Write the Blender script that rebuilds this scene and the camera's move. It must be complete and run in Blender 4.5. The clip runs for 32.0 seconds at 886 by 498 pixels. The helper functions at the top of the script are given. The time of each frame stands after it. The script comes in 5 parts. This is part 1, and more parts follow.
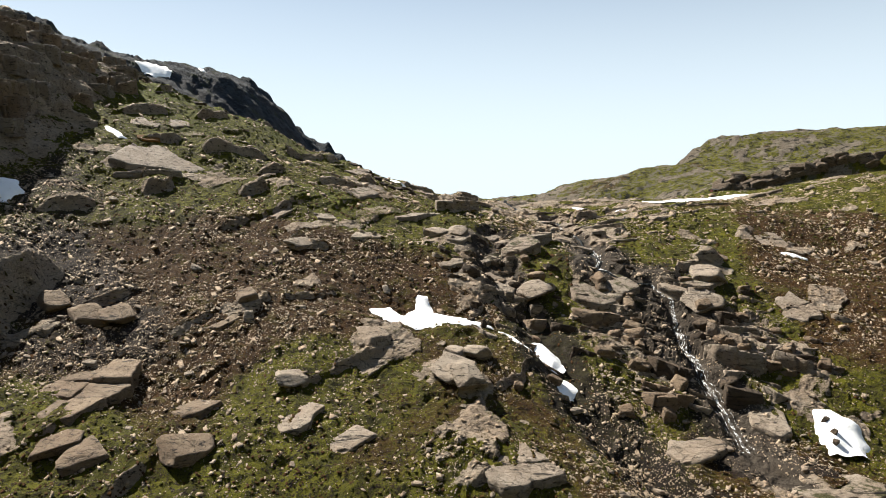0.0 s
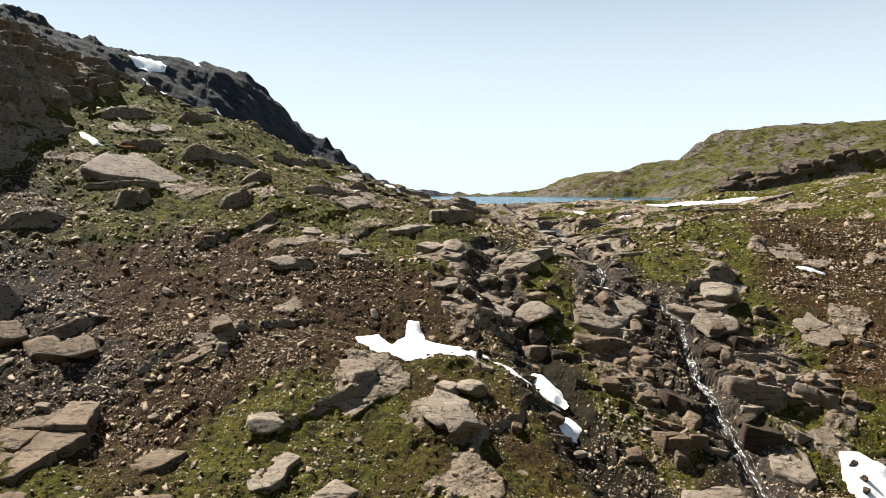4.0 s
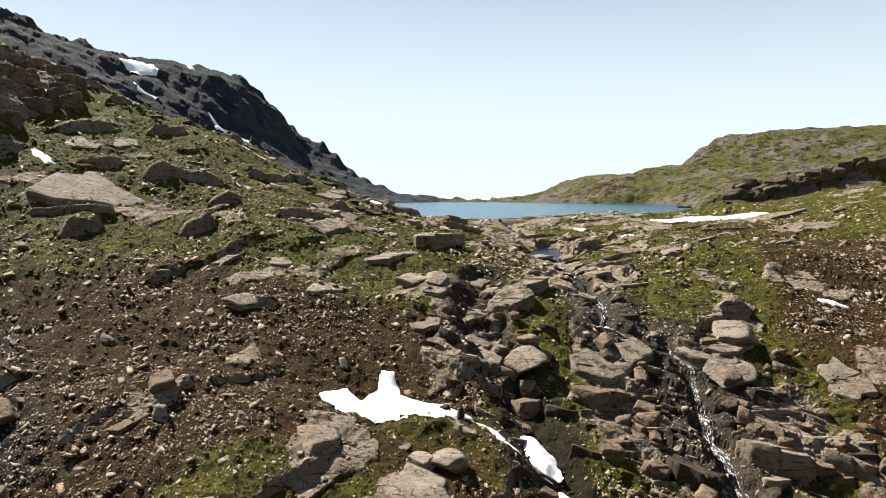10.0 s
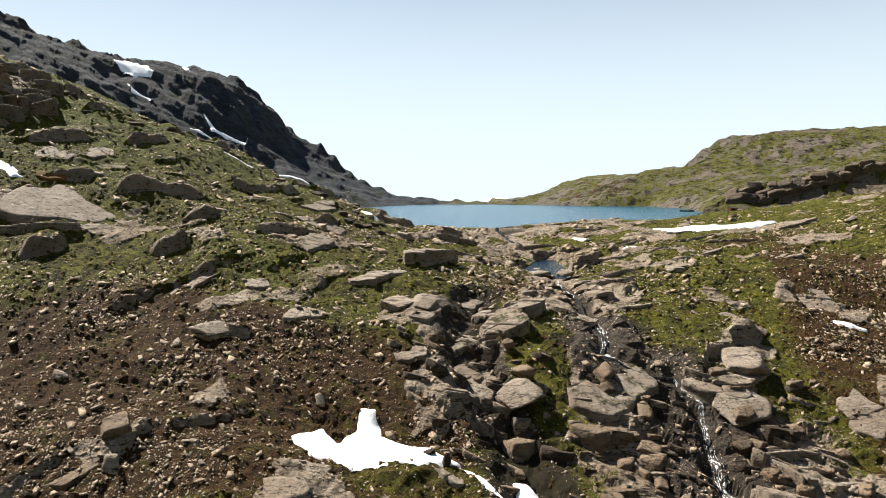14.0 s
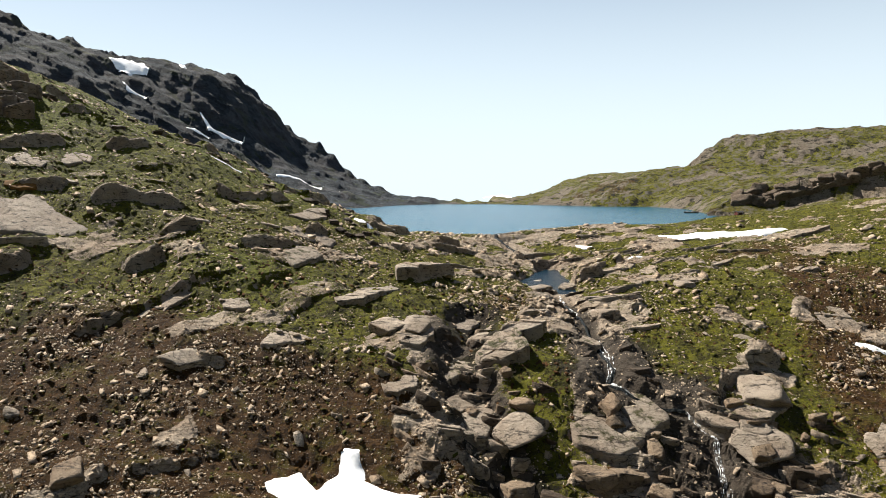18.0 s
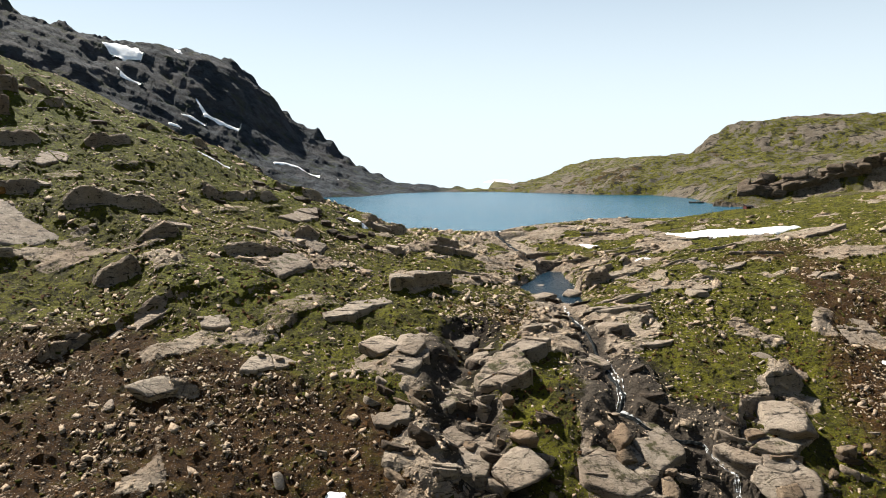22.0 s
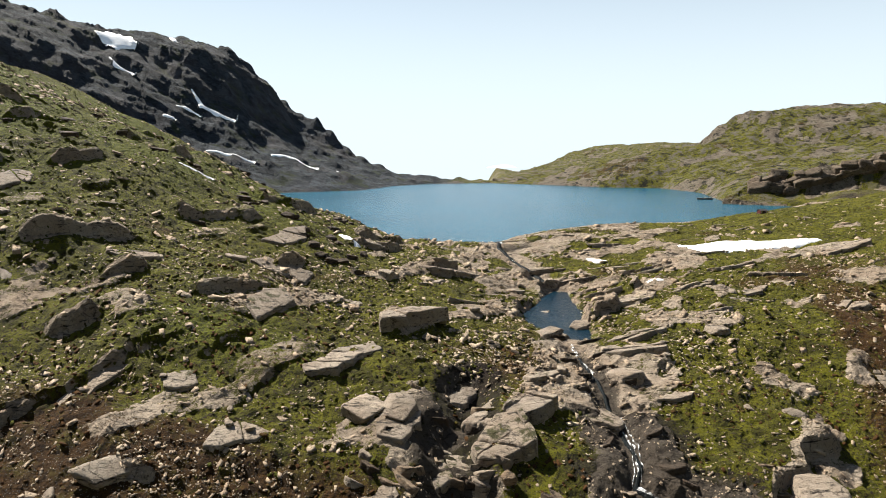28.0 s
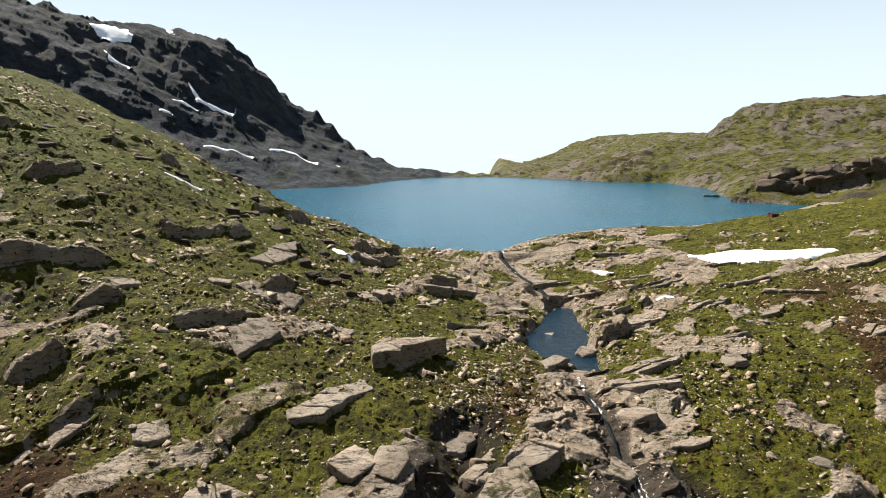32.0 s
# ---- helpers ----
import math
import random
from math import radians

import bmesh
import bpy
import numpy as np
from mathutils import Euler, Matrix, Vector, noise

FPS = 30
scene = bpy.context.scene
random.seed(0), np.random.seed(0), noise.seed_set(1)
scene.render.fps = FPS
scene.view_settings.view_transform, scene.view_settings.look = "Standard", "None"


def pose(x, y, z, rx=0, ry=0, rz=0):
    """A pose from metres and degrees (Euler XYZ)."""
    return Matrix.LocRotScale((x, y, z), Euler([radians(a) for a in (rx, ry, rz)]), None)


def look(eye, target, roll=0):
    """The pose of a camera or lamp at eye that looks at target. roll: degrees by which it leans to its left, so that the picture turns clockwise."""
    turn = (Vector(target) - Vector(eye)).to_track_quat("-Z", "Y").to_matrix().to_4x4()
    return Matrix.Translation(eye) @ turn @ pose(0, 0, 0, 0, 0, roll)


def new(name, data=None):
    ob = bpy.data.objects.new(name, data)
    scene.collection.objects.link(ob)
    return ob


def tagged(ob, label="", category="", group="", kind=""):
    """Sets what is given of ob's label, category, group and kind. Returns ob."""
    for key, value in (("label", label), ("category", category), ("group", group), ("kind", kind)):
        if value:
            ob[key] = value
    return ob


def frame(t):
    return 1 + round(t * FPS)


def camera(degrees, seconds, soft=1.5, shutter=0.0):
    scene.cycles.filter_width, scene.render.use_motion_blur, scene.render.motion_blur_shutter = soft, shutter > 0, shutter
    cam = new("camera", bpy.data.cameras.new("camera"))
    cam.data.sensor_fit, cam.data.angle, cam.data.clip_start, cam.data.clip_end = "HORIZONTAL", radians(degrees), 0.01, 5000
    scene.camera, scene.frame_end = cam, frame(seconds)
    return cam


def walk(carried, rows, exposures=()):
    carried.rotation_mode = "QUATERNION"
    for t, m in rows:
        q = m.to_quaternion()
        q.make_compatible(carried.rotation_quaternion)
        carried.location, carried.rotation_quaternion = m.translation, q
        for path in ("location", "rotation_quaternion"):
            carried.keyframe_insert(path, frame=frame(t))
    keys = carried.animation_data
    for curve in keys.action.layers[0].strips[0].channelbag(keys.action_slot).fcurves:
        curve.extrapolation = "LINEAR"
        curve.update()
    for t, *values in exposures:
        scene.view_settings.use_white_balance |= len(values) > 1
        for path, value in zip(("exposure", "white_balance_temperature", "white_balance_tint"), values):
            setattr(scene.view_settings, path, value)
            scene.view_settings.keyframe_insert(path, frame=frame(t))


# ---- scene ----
# The camera: a drone that climbs and glides towards the lake.
cam = camera(66, 32.0, soft=0.8)
PATH = (
    (0, 0.00, 0.00, 1.94, -0.906, -4.189, 0.156),
    (1, 0.39, 2.69, 3.19, -0.843, -4.589, 0.073),
    (2, 0.79, 5.37, 4.41, -0.825, -4.799, 0.026),
    (3, 1.24, 8.04, 5.54, -0.825, -4.860, 0.022),
    (6, 3.01, 16.04, 8.61, -0.770, -4.832, 0.128),
    (9, 5.06, 23.92, 11.04, -0.723, -4.793, 0.067),
    (11, 6.50, 29.12, 12.69, -0.660, -4.778, 0.127),
    (13, 7.73, 34.01, 14.36, -0.604, -4.812, 0.028),
    (17, 9.48, 43.81, 17.18, -0.529, -4.934, 0.080),
    (19, 9.98, 48.67, 18.94, -0.465, -5.332, 0.131),
    (21, 10.44, 53.59, 20.94, -0.429, -6.069, 0.139),
    (23, 10.72, 58.52, 23.22, -0.412, -6.731, 0.156),
    (25, 11.18, 63.28, 25.85, -0.334, -7.147, 0.130),
    (28, 11.96, 70.09, 29.93, -0.201, -7.762, 0.169),
    (30, 12.38, 74.95, 32.67, -0.101, -8.229, 0.148),
    (32, 12.89, 80.00, 35.36, 0.000, -8.703, 0.090),
)


def aim(x, y, z, yaw, pitch, roll):
    a, b = radians(yaw), radians(pitch)
    way = Vector((-math.sin(a) * math.cos(b), math.cos(a) * math.cos(b), math.sin(b)))
    return look((x, y, z), Vector((x, y, z)) + way, roll)


walk(cam, [(row[0], aim(*row[1:])) for row in PATH])

# World, sun and exposure.
SUN_AZIMUTH, SUN_HEIGHT = -46.0, 46.0   # degrees from +y to the right, above the horizon
world = bpy.data.worlds.new("sky")
scene.world = world
world.use_nodes = True
wn, wl = world.node_tree.nodes, world.node_tree.links
wn.clear()
w_out, w_bg = wn.new("ShaderNodeOutputWorld"), wn.new("ShaderNodeBackground")
w_sky, w_co, w_sep = wn.new("ShaderNodeTexSky"), wn.new("ShaderNodeTexCoord"), wn.new("ShaderNodeSeparateXYZ")
w_max, w_com = wn.new("ShaderNodeMath"), wn.new("ShaderNodeCombineXYZ")
w_sky.sky_type = "NISHITA"
w_sky.sun_disc = False
w_sky.sun_elevation, w_sky.sun_rotation = radians(SUN_HEIGHT), radians(SUN_AZIMUTH)
w_sky.altitude, w_sky.air_density, w_sky.dust_density, w_sky.ozone_density = 900, 1.0, 0.7, 1.0
# the haze over the far valley keeps the horizon's colour below the horizon
w_max.operation = "MAXIMUM"
w_max.inputs[1].default_value = 0.012
wl.new(w_co.outputs["Generated"], w_sep.inputs[0])
wl.new(w_sep.outputs[0], w_com.inputs[0])
wl.new(w_sep.outputs[1], w_com.inputs[1])
wl.new(w_sep.outputs[2], w_max.inputs[0])
wl.new(w_max.outputs[0], w_com.inputs[2])
wl.new(w_com.outputs[0], w_sky.inputs[0])
# pale summer haze that thins out upwards
w_fac, w_mix = wn.new("ShaderNodeMapRange"), wn.new("ShaderNodeMix")
w_fac.interpolation_type = "SMOOTHSTEP"
for k, v in enumerate((0.0, 0.5, 0.97, 0.08)):
    w_fac.inputs[k + 1].default_value = v
w_mix.data_type = "RGBA"
w_mix.inputs[7].default_value = (9.3, 10.7, 11.5, 1.0)
wl.new(w_sep.outputs[2], w_fac.inputs[0])
wl.new(w_fac.outputs[0], w_mix.inputs[0])
wl.new(w_sky.outputs[0], w_mix.inputs[6])
wl.new(w_mix.outputs[2], w_bg.inputs[0])
wl.new(w_bg.outputs[0], w_out.inputs[0])
w_bg.inputs[1].default_value = 0.028

sun = new("sun", bpy.data.lights.new("sun", "SUN"))
sun.data.energy, sun.data.angle, sun.data.color = 4.15, radians(0.53), (1.0, 0.945, 0.84)
sa, sh = radians(SUN_AZIMUTH), radians(SUN_HEIGHT)
SUN_WAY = Vector((math.sin(sa) * math.cos(sh), math.cos(sa) * math.cos(sh), math.sin(sh)))
sun.matrix_world = look(SUN_WAY * 300, (0, 0, 0))
scene.view_settings.exposure = 1.8

# ---- materials ----
def mix(nt, fac, a, b):
    """A colour mix node's output; a and b are colours or sockets."""
    n = nt.nodes.new("ShaderNodeMix")
    n.data_type = "RGBA"
    for sock, v in ((n.inputs[0], fac), (n.inputs[6], a), (n.inputs[7], b)):
        if isinstance(v, bpy.types.NodeSocket):
            nt.links.new(v, sock)
        elif isinstance(v, tuple):
            sock.default_value = (*v, 1.0)
        else:
            sock.default_value = v
    return n.outputs[2]


def noise_node(nt, scale, detail=6.0, rough=0.6, vector=None, stretch=None):
    n = nt.nodes.new("ShaderNodeTexNoise")
    n.inputs["Scale"].default_value, n.inputs["Detail"].default_value = scale, detail
    n.inputs["Roughness"].default_value = rough
    co = nt.nodes.new("ShaderNodeNewGeometry").outputs["Position"] if vector is None else vector
    if stretch:
        m = nt.nodes.new("ShaderNodeMapping")
        m.inputs["Scale"].default_value, m.inputs["Rotation"].default_value = stretch[:3], stretch[3:]
        nt.links.new(co, m.inputs[0])
        co = m.outputs[0]
    nt.links.new(co, n.inputs["Vector"])
    return n.outputs[0]


def ramp(nt, sock, lo, hi, a=0.0, b=1.0):
    n = nt.nodes.new("ShaderNodeMapRange")
    n.interpolation_type = "SMOOTHSTEP"
    for i, v in enumerate((lo, hi, a, b)):
        n.inputs[i + 1].default_value = v
    nt.links.new(sock, n.inputs[0])
    return n.outputs[0]


def maths(nt, op, a, b=0.0):
    n = nt.nodes.new("ShaderNodeMath")
    n.operation = op
    for sock, v in ((n.inputs[0], a), (n.inputs[1], b)):
        if isinstance(v, bpy.types.NodeSocket):
            nt.links.new(v, sock)
        else:
            sock.default_value = v
    return n.outputs[0]


def material(name, rough=0.9, specular=0.3):
    m = bpy.data.materials.new(name)
    m.use_nodes = True
    b = m.node_tree.nodes["Principled BSDF"]
    b.inputs["Roughness"].default_value = rough
    b.inputs["Specular IOR Level"].default_value = specular
    return m, m.node_tree, b


def bump(nt, bsdf, sock, strength, distance):
    n = nt.nodes.new("ShaderNodeBump")
    n.inputs["Strength"].default_value, n.inputs["Distance"].default_value = strength, distance
    nt.links.new(sock, n.inputs["Height"])
    nt.links.new(n.outputs[0], bsdf.inputs["Normal"])


def attribute(nt, name):
    n = nt.nodes.new("ShaderNodeAttribute")
    n.attribute_name = name
    s = nt.nodes.new("ShaderNodeSeparateColor")
    nt.links.new(n.outputs["Color"], s.inputs[0])
    return s.outputs


def cracks(nt, scale, wide, stretch):
    """1 in the joints between broken pieces, 0 on them."""
    co = nt.nodes.new("ShaderNodeNewGeometry").outputs["Position"]
    wob = nt.nodes.new("ShaderNodeTexNoise")
    wob.inputs["Scale"].default_value, wob.inputs["Detail"].default_value = scale * 1.5, 4
    nt.links.new(co, wob.inputs["Vector"])
    add = nt.nodes.new("ShaderNodeVectorMath")
    add.operation = "MULTIPLY_ADD"
    nt.links.new(wob.outputs["Color"], add.inputs[0])
    add.inputs[1].default_value = (0.9 / scale,) * 3
    nt.links.new(co, add.inputs[2])
    m = nt.nodes.new("ShaderNodeMapping")
    m.inputs["Scale"].default_value, m.inputs["Rotation"].default_value = stretch, (0.12, 0.1, 0.85)
    nt.links.new(add.outputs[0], m.inputs[0])
    v = nt.nodes.new("ShaderNodeTexVoronoi")
    v.feature = "DISTANCE_TO_EDGE"
    v.inputs["Scale"].default_value = scale
    nt.links.new(m.outputs[0], v.inputs["Vector"])
    return ramp(nt, v.outputs["Distance"], 0.0, wide, 1.0, 0.0)


def rock_colour(nt):
    """Pale warm gneiss with lichen, joints, dark streaks and grain; colour and relief."""
    big = noise_node(nt, 0.12, 4)
    mid = noise_node(nt, 0.8, 7, 0.7)
    fine = noise_node(nt, 5.0, 5, 0.75)
    streak = noise_node(nt, 0.7, 6, 0.65, None, (0.3, 1.0, 3.0, 0.1, 0.2, 0.85))
    wide, thin = cracks(nt, 0.2, 0.02, (0.5, 1.4, 2.6)), cracks(nt, 0.8, 0.05, (0.45, 1.5, 2.6))
    c = mix(nt, ramp(nt, big, 0.35, 0.65), (0.270, 0.205, 0.148), (0.360, 0.295, 0.228))
    c = mix(nt, ramp(nt, mid, 0.55, 0.68), c, (0.063, 0.044, 0.028))
    c = mix(nt, ramp(nt, streak, 0.56, 0.66), c, (0.032, 0.023, 0.0161))
    c = mix(nt, ramp(nt, fine, 0.55, 0.67, 0.0, 0.7), c, (0.021, 0.0182, 0.0152))
    c = mix(nt, ramp(nt, fine, 0.45, 0.28, 0.0, 0.5), c, (0.277, 0.261, 0.228))
    c = mix(nt, maths(nt, "MULTIPLY", thin, 0.14), c, (0.0190, 0.0152, 0.0148))
    c = mix(nt, maths(nt, "MULTIPLY", wide, 0.45), c, (0.0127, 0.0106, 0.0114))
    relief = maths(nt, "ADD", maths(nt, "MULTIPLY", mid, 1.0), maths(nt, "MULTIPLY", fine, 0.35))
    relief = maths(nt, "SUBTRACT", relief, maths(nt, "ADD", maths(nt, "MULTIPLY", thin, 0.3), maths(nt, "MULTIPLY", wide, 0.6)))
    return c, mid, relief


def make_ground():
    m, nt, b = material("mountain_ground", 0.95, 0.15)
    zone = attribute(nt, "zone")   # rock, brown heath, scree
    rock, mid, relief = rock_colour(nt)
    big = noise_node(nt, 0.06, 5)
    patch = noise_node(nt, 0.28, 6, 0.65)
    tuft = noise_node(nt, 1.5, 6, 0.7)
    grain = noise_node(nt, 7.0, 4, 0.75)
    green = mix(nt, ramp(nt, big, 0.35, 0.65), (0.046, 0.044, 0.003), (0.068, 0.066, 0.003))
    green = mix(nt, ramp(nt, patch, 0.38, 0.58), green, (0.118, 0.114, 0.004))
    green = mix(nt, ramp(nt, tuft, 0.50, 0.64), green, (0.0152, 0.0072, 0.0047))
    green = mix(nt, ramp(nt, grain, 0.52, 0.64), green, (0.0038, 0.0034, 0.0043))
    moss = nt.nodes.new("ShaderNodeAttribute")
    moss.attribute_name = "lush"
    cushion = mix(nt, ramp(nt, tuft, 0.42, 0.62), (0.112, 0.124, 0.003), (0.050, 0.054, 0.003))
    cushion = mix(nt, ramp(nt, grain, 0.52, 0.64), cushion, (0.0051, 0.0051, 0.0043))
    green = mix(nt, ramp(nt, maths(nt, "ADD", moss.outputs["Fac"], maths(nt, "SUBTRACT", patch, 0.5)), 0.2, 0.7), green, cushion)
    brown = mix(nt, ramp(nt, tuft, 0.35, 0.65), (0.070, 0.031, 0.004), (0.030, 0.0145, 0.003))
    brown = mix(nt, ramp(nt, patch, 0.50, 0.66), brown, (0.070, 0.052, 0.004))
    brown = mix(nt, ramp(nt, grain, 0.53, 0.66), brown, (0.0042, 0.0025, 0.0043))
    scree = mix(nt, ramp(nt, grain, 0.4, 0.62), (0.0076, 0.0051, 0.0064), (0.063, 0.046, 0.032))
    wob = maths(nt, "ADD", maths(nt, "MULTIPLY", maths(nt, "SUBTRACT", maths(nt, "ADD", tuft, grain), 1.0), 0.8), maths(nt, "SUBTRACT", patch, 0.5))
    c = mix(nt, ramp(nt, maths(nt, "ADD", zone[1], wob), 0.30, 0.62), green, brown)
    c = mix(nt, ramp(nt, maths(nt, "ADD", zone[2], wob), 0.5, 0.8), c, scree)
    cell = nt.nodes.new("ShaderNodeTexVoronoi")
    cell.inputs["Scale"].default_value = 1.9
    nt.links.new(nt.nodes.new("ShaderNodeNewGeometry").outputs["Position"], cell.inputs["Vector"])
    pick = nt.nodes.new("ShaderNodeSeparateColor")
    nt.links.new(cell.outputs["Color"], pick.inputs[0])
    chance = maths(nt, "ADD", maths(nt, "MULTIPLY", zone[2], 0.45), maths(nt, "MULTIPLY", patch, 0.34))
    pebble = maths(nt, "MULTIPLY", ramp(nt, maths(nt, "SUBTRACT", chance, pick.outputs[0]), 0.0, 0.05), ramp(nt, cell.outputs["Distance"], 0.32, 0.2))
    c = mix(nt, pebble, c, mix(nt, pick.outputs[1], (0.038, 0.029, 0.020), (0.139, 0.114, 0.084)))
    grit = nt.nodes.new("ShaderNodeTexVoronoi")
    grit.inputs["Scale"].default_value = 4.6
    nt.links.new(nt.nodes.new("ShaderNodeNewGeometry").outputs["Position"], grit.inputs["Vector"])
    lot = nt.nodes.new("ShaderNodeSeparateColor")
    nt.links.new(grit.outputs["Color"], lot.inputs[0])
    many = maths(nt, "ADD", maths(nt, "ADD", maths(nt, "MULTIPLY", zone[2], 0.42), maths(nt, "MULTIPLY", zone[1], 0.16)), maths(nt, "MULTIPLY", maths(nt, "SUBTRACT", patch, 0.38), 0.5))
    chips = maths(nt, "MULTIPLY", ramp(nt, maths(nt, "SUBTRACT", many, lot.outputs[0]), 0.0, 0.04), ramp(nt, grit.outputs["Distance"], 0.42, 0.3))
    c = mix(nt, chips, c, mix(nt, lot.outputs[1], (0.040, 0.031, 0.024), (0.165, 0.135, 0.102)))
    place = nt.nodes.new("ShaderNodeSeparateXYZ")
    nt.links.new(nt.nodes.new("ShaderNodeTexCoord").outputs["Object"], place.inputs[0])
    # dark western rock, with the mountain's shade and blue haze put into the colour
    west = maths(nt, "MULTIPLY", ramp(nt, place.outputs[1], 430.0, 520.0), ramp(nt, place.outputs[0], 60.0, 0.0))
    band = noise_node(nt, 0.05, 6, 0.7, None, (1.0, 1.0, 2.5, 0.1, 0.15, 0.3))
    hazed_slate = mix(nt, ramp(nt, band, 0.38, 0.62), (0.017, 0.023, 0.035), (0.050, 0.061, 0.079))
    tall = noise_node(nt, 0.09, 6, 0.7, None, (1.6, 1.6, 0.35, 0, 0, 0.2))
    hazed_slate = mix(nt, ramp(nt, tall, 0.5, 0.62), hazed_slate, (0.012, 0.017, 0.027))
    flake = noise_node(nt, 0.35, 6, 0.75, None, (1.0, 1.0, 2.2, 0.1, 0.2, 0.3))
    hazed_slate = mix(nt, ramp(nt, flake, 0.56, 0.66), hazed_slate, (0.080, 0.089, 0.104))
    hazed_slate = mix(nt, ramp(nt, flake, 0.46, 0.36), hazed_slate, (0.010, 0.014, 0.020))
    hazed_slate = mix(nt, maths(nt, "MULTIPLY", ramp(nt, big, 0.54, 0.64), 0.6), hazed_slate, (0.028, 0.040, 0.014))
    east = maths(nt, "MULTIPLY", ramp(nt, place.outputs[1], 430.0, 520.0), ramp(nt, place.outputs[0], 0.0, 60.0))
    rock = mix(nt, maths(nt, "MULTIPLY", east, 0.6), rock, (0.063, 0.057, 0.046))
    rock = mix(nt, maths(nt, "MULTIPLY", west, 0.9), rock, hazed_slate)
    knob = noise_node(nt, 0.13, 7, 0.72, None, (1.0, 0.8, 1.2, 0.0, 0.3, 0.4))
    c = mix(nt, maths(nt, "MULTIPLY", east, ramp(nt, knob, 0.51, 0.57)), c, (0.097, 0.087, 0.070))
    # shade in the hollows between knobs is painted near-black on turf and rock
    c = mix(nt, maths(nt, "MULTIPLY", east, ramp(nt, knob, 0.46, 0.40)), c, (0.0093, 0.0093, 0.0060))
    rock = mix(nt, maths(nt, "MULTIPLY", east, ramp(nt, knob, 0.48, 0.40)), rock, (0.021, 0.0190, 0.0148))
    c = mix(nt, maths(nt, "MULTIPLY", west, 0.93), c, hazed_slate)
    # wet rock by brook and ravine, and the western cliff's painted shade
    damp_shade = nt.nodes.new("ShaderNodeAttribute")
    damp_shade.attribute_name = "wet"
    soak_shade = ramp(nt, maths(nt, "ADD", damp_shade.outputs["Fac"], wob), 0.35, 0.75, 0.0, 0.85)
    rock = mix(nt, soak_shade, rock, (0.025, 0.0199, 0.0152))
    c = mix(nt, soak_shade, c, (0.0148, 0.0101, 0.0089))
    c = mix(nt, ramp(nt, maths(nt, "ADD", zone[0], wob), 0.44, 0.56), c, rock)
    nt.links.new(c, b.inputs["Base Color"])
    turf = maths(nt, "ADD", maths(nt, "ADD", tuft, maths(nt, "MULTIPLY", grain, 0.6)), maths(nt, "ADD", maths(nt, "MULTIPLY", pebble, 0.5), maths(nt, "MULTIPLY", chips, 0.22)))
    bare = ramp(nt, maths(nt, "ADD", zone[0], wob), 0.44, 0.56)
    both = maths(nt, "ADD", maths(nt, "MULTIPLY", relief, bare), maths(nt, "MULTIPLY", turf, maths(nt, "SUBTRACT", 1.0, bare)))
    both = maths(nt, "ADD", both, maths(nt, "MULTIPLY", west, maths(nt, "ADD", maths(nt, "MULTIPLY", flake, 4.0), maths(nt, "MULTIPLY", tall, 5.0))))
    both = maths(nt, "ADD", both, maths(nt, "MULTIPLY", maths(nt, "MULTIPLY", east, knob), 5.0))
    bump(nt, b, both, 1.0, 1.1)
    return m


def make_rock(name, tint=(1.0, 1.0, 1.0), moss=0.0):
    m, nt, b = material(name, 0.85, 0.25)
    c, mid, relief = rock_colour(nt)
    info = nt.nodes.new("ShaderNodeObjectInfo").outputs["Random"]
    isle = nt.nodes.new("ShaderNodeNewGeometry").outputs["Random Per Island"]
    c = mix(nt, maths(nt, "MULTIPLY", maths(nt, "ADD", info, isle), 0.22), c, (0.055, 0.049, 0.042))
    if moss:
        up = nt.nodes.new("ShaderNodeNewGeometry").outputs["Normal"]
        sep = nt.nodes.new("ShaderNodeSeparateXYZ")
        nt.links.new(up, sep.inputs[0])
        patch = noise_node(nt, 0.35, 5, 0.65)
        f = maths(nt, "MULTIPLY", ramp(nt, sep.outputs[2], 0.6, 0.9), ramp(nt, patch, 0.66 - moss, 0.78 - moss))
        c = mix(nt, f, c, (0.041, 0.037, 0.0096))
    c2 = nt.nodes.new("ShaderNodeMix")
    c2.data_type, c2.blend_type = "RGBA", "MULTIPLY"
    c2.inputs[0].default_value = 1.0
    nt.links.new(c, c2.inputs[6])
    c2.inputs[7].default_value = (*tint, 1.0)
    nt.links.new(c2.outputs[2], b.inputs["Base Color"])
    bump(nt, b, relief, 1.0, 0.6)
    return m


def make_snow():
    m, nt, b = material("old_snow", 0.6, 0.3)
    dirt = noise_node(nt, 0.8, 6, 0.7)
    c = mix(nt, ramp(nt, dirt, 0.55, 0.85), (0.86, 0.87, 0.88), (0.62, 0.60, 0.58))
    nt.links.new(c, b.inputs["Base Color"])
    bump(nt, b, dirt, 0.5, 0.2)
    return m


def make_water(name, colour, wave, rough):
    m, nt, b = material(name, rough, 0.5)
    b.inputs["IOR"].default_value = 1.33
    big = noise_node(nt, 0.012, 4)
    c = mix(nt, ramp(nt, big, 0.35, 0.65), colour, tuple(v * 0.8 for v in colour))
    nt.links.new(c, b.inputs["Base Color"])
    small = noise_node(nt, wave, 5, 0.6, None, (1.0, 0.45, 1.0, 0, 0, 0.5))
    bump(nt, b, small, 1.0, 0.9)
    return m


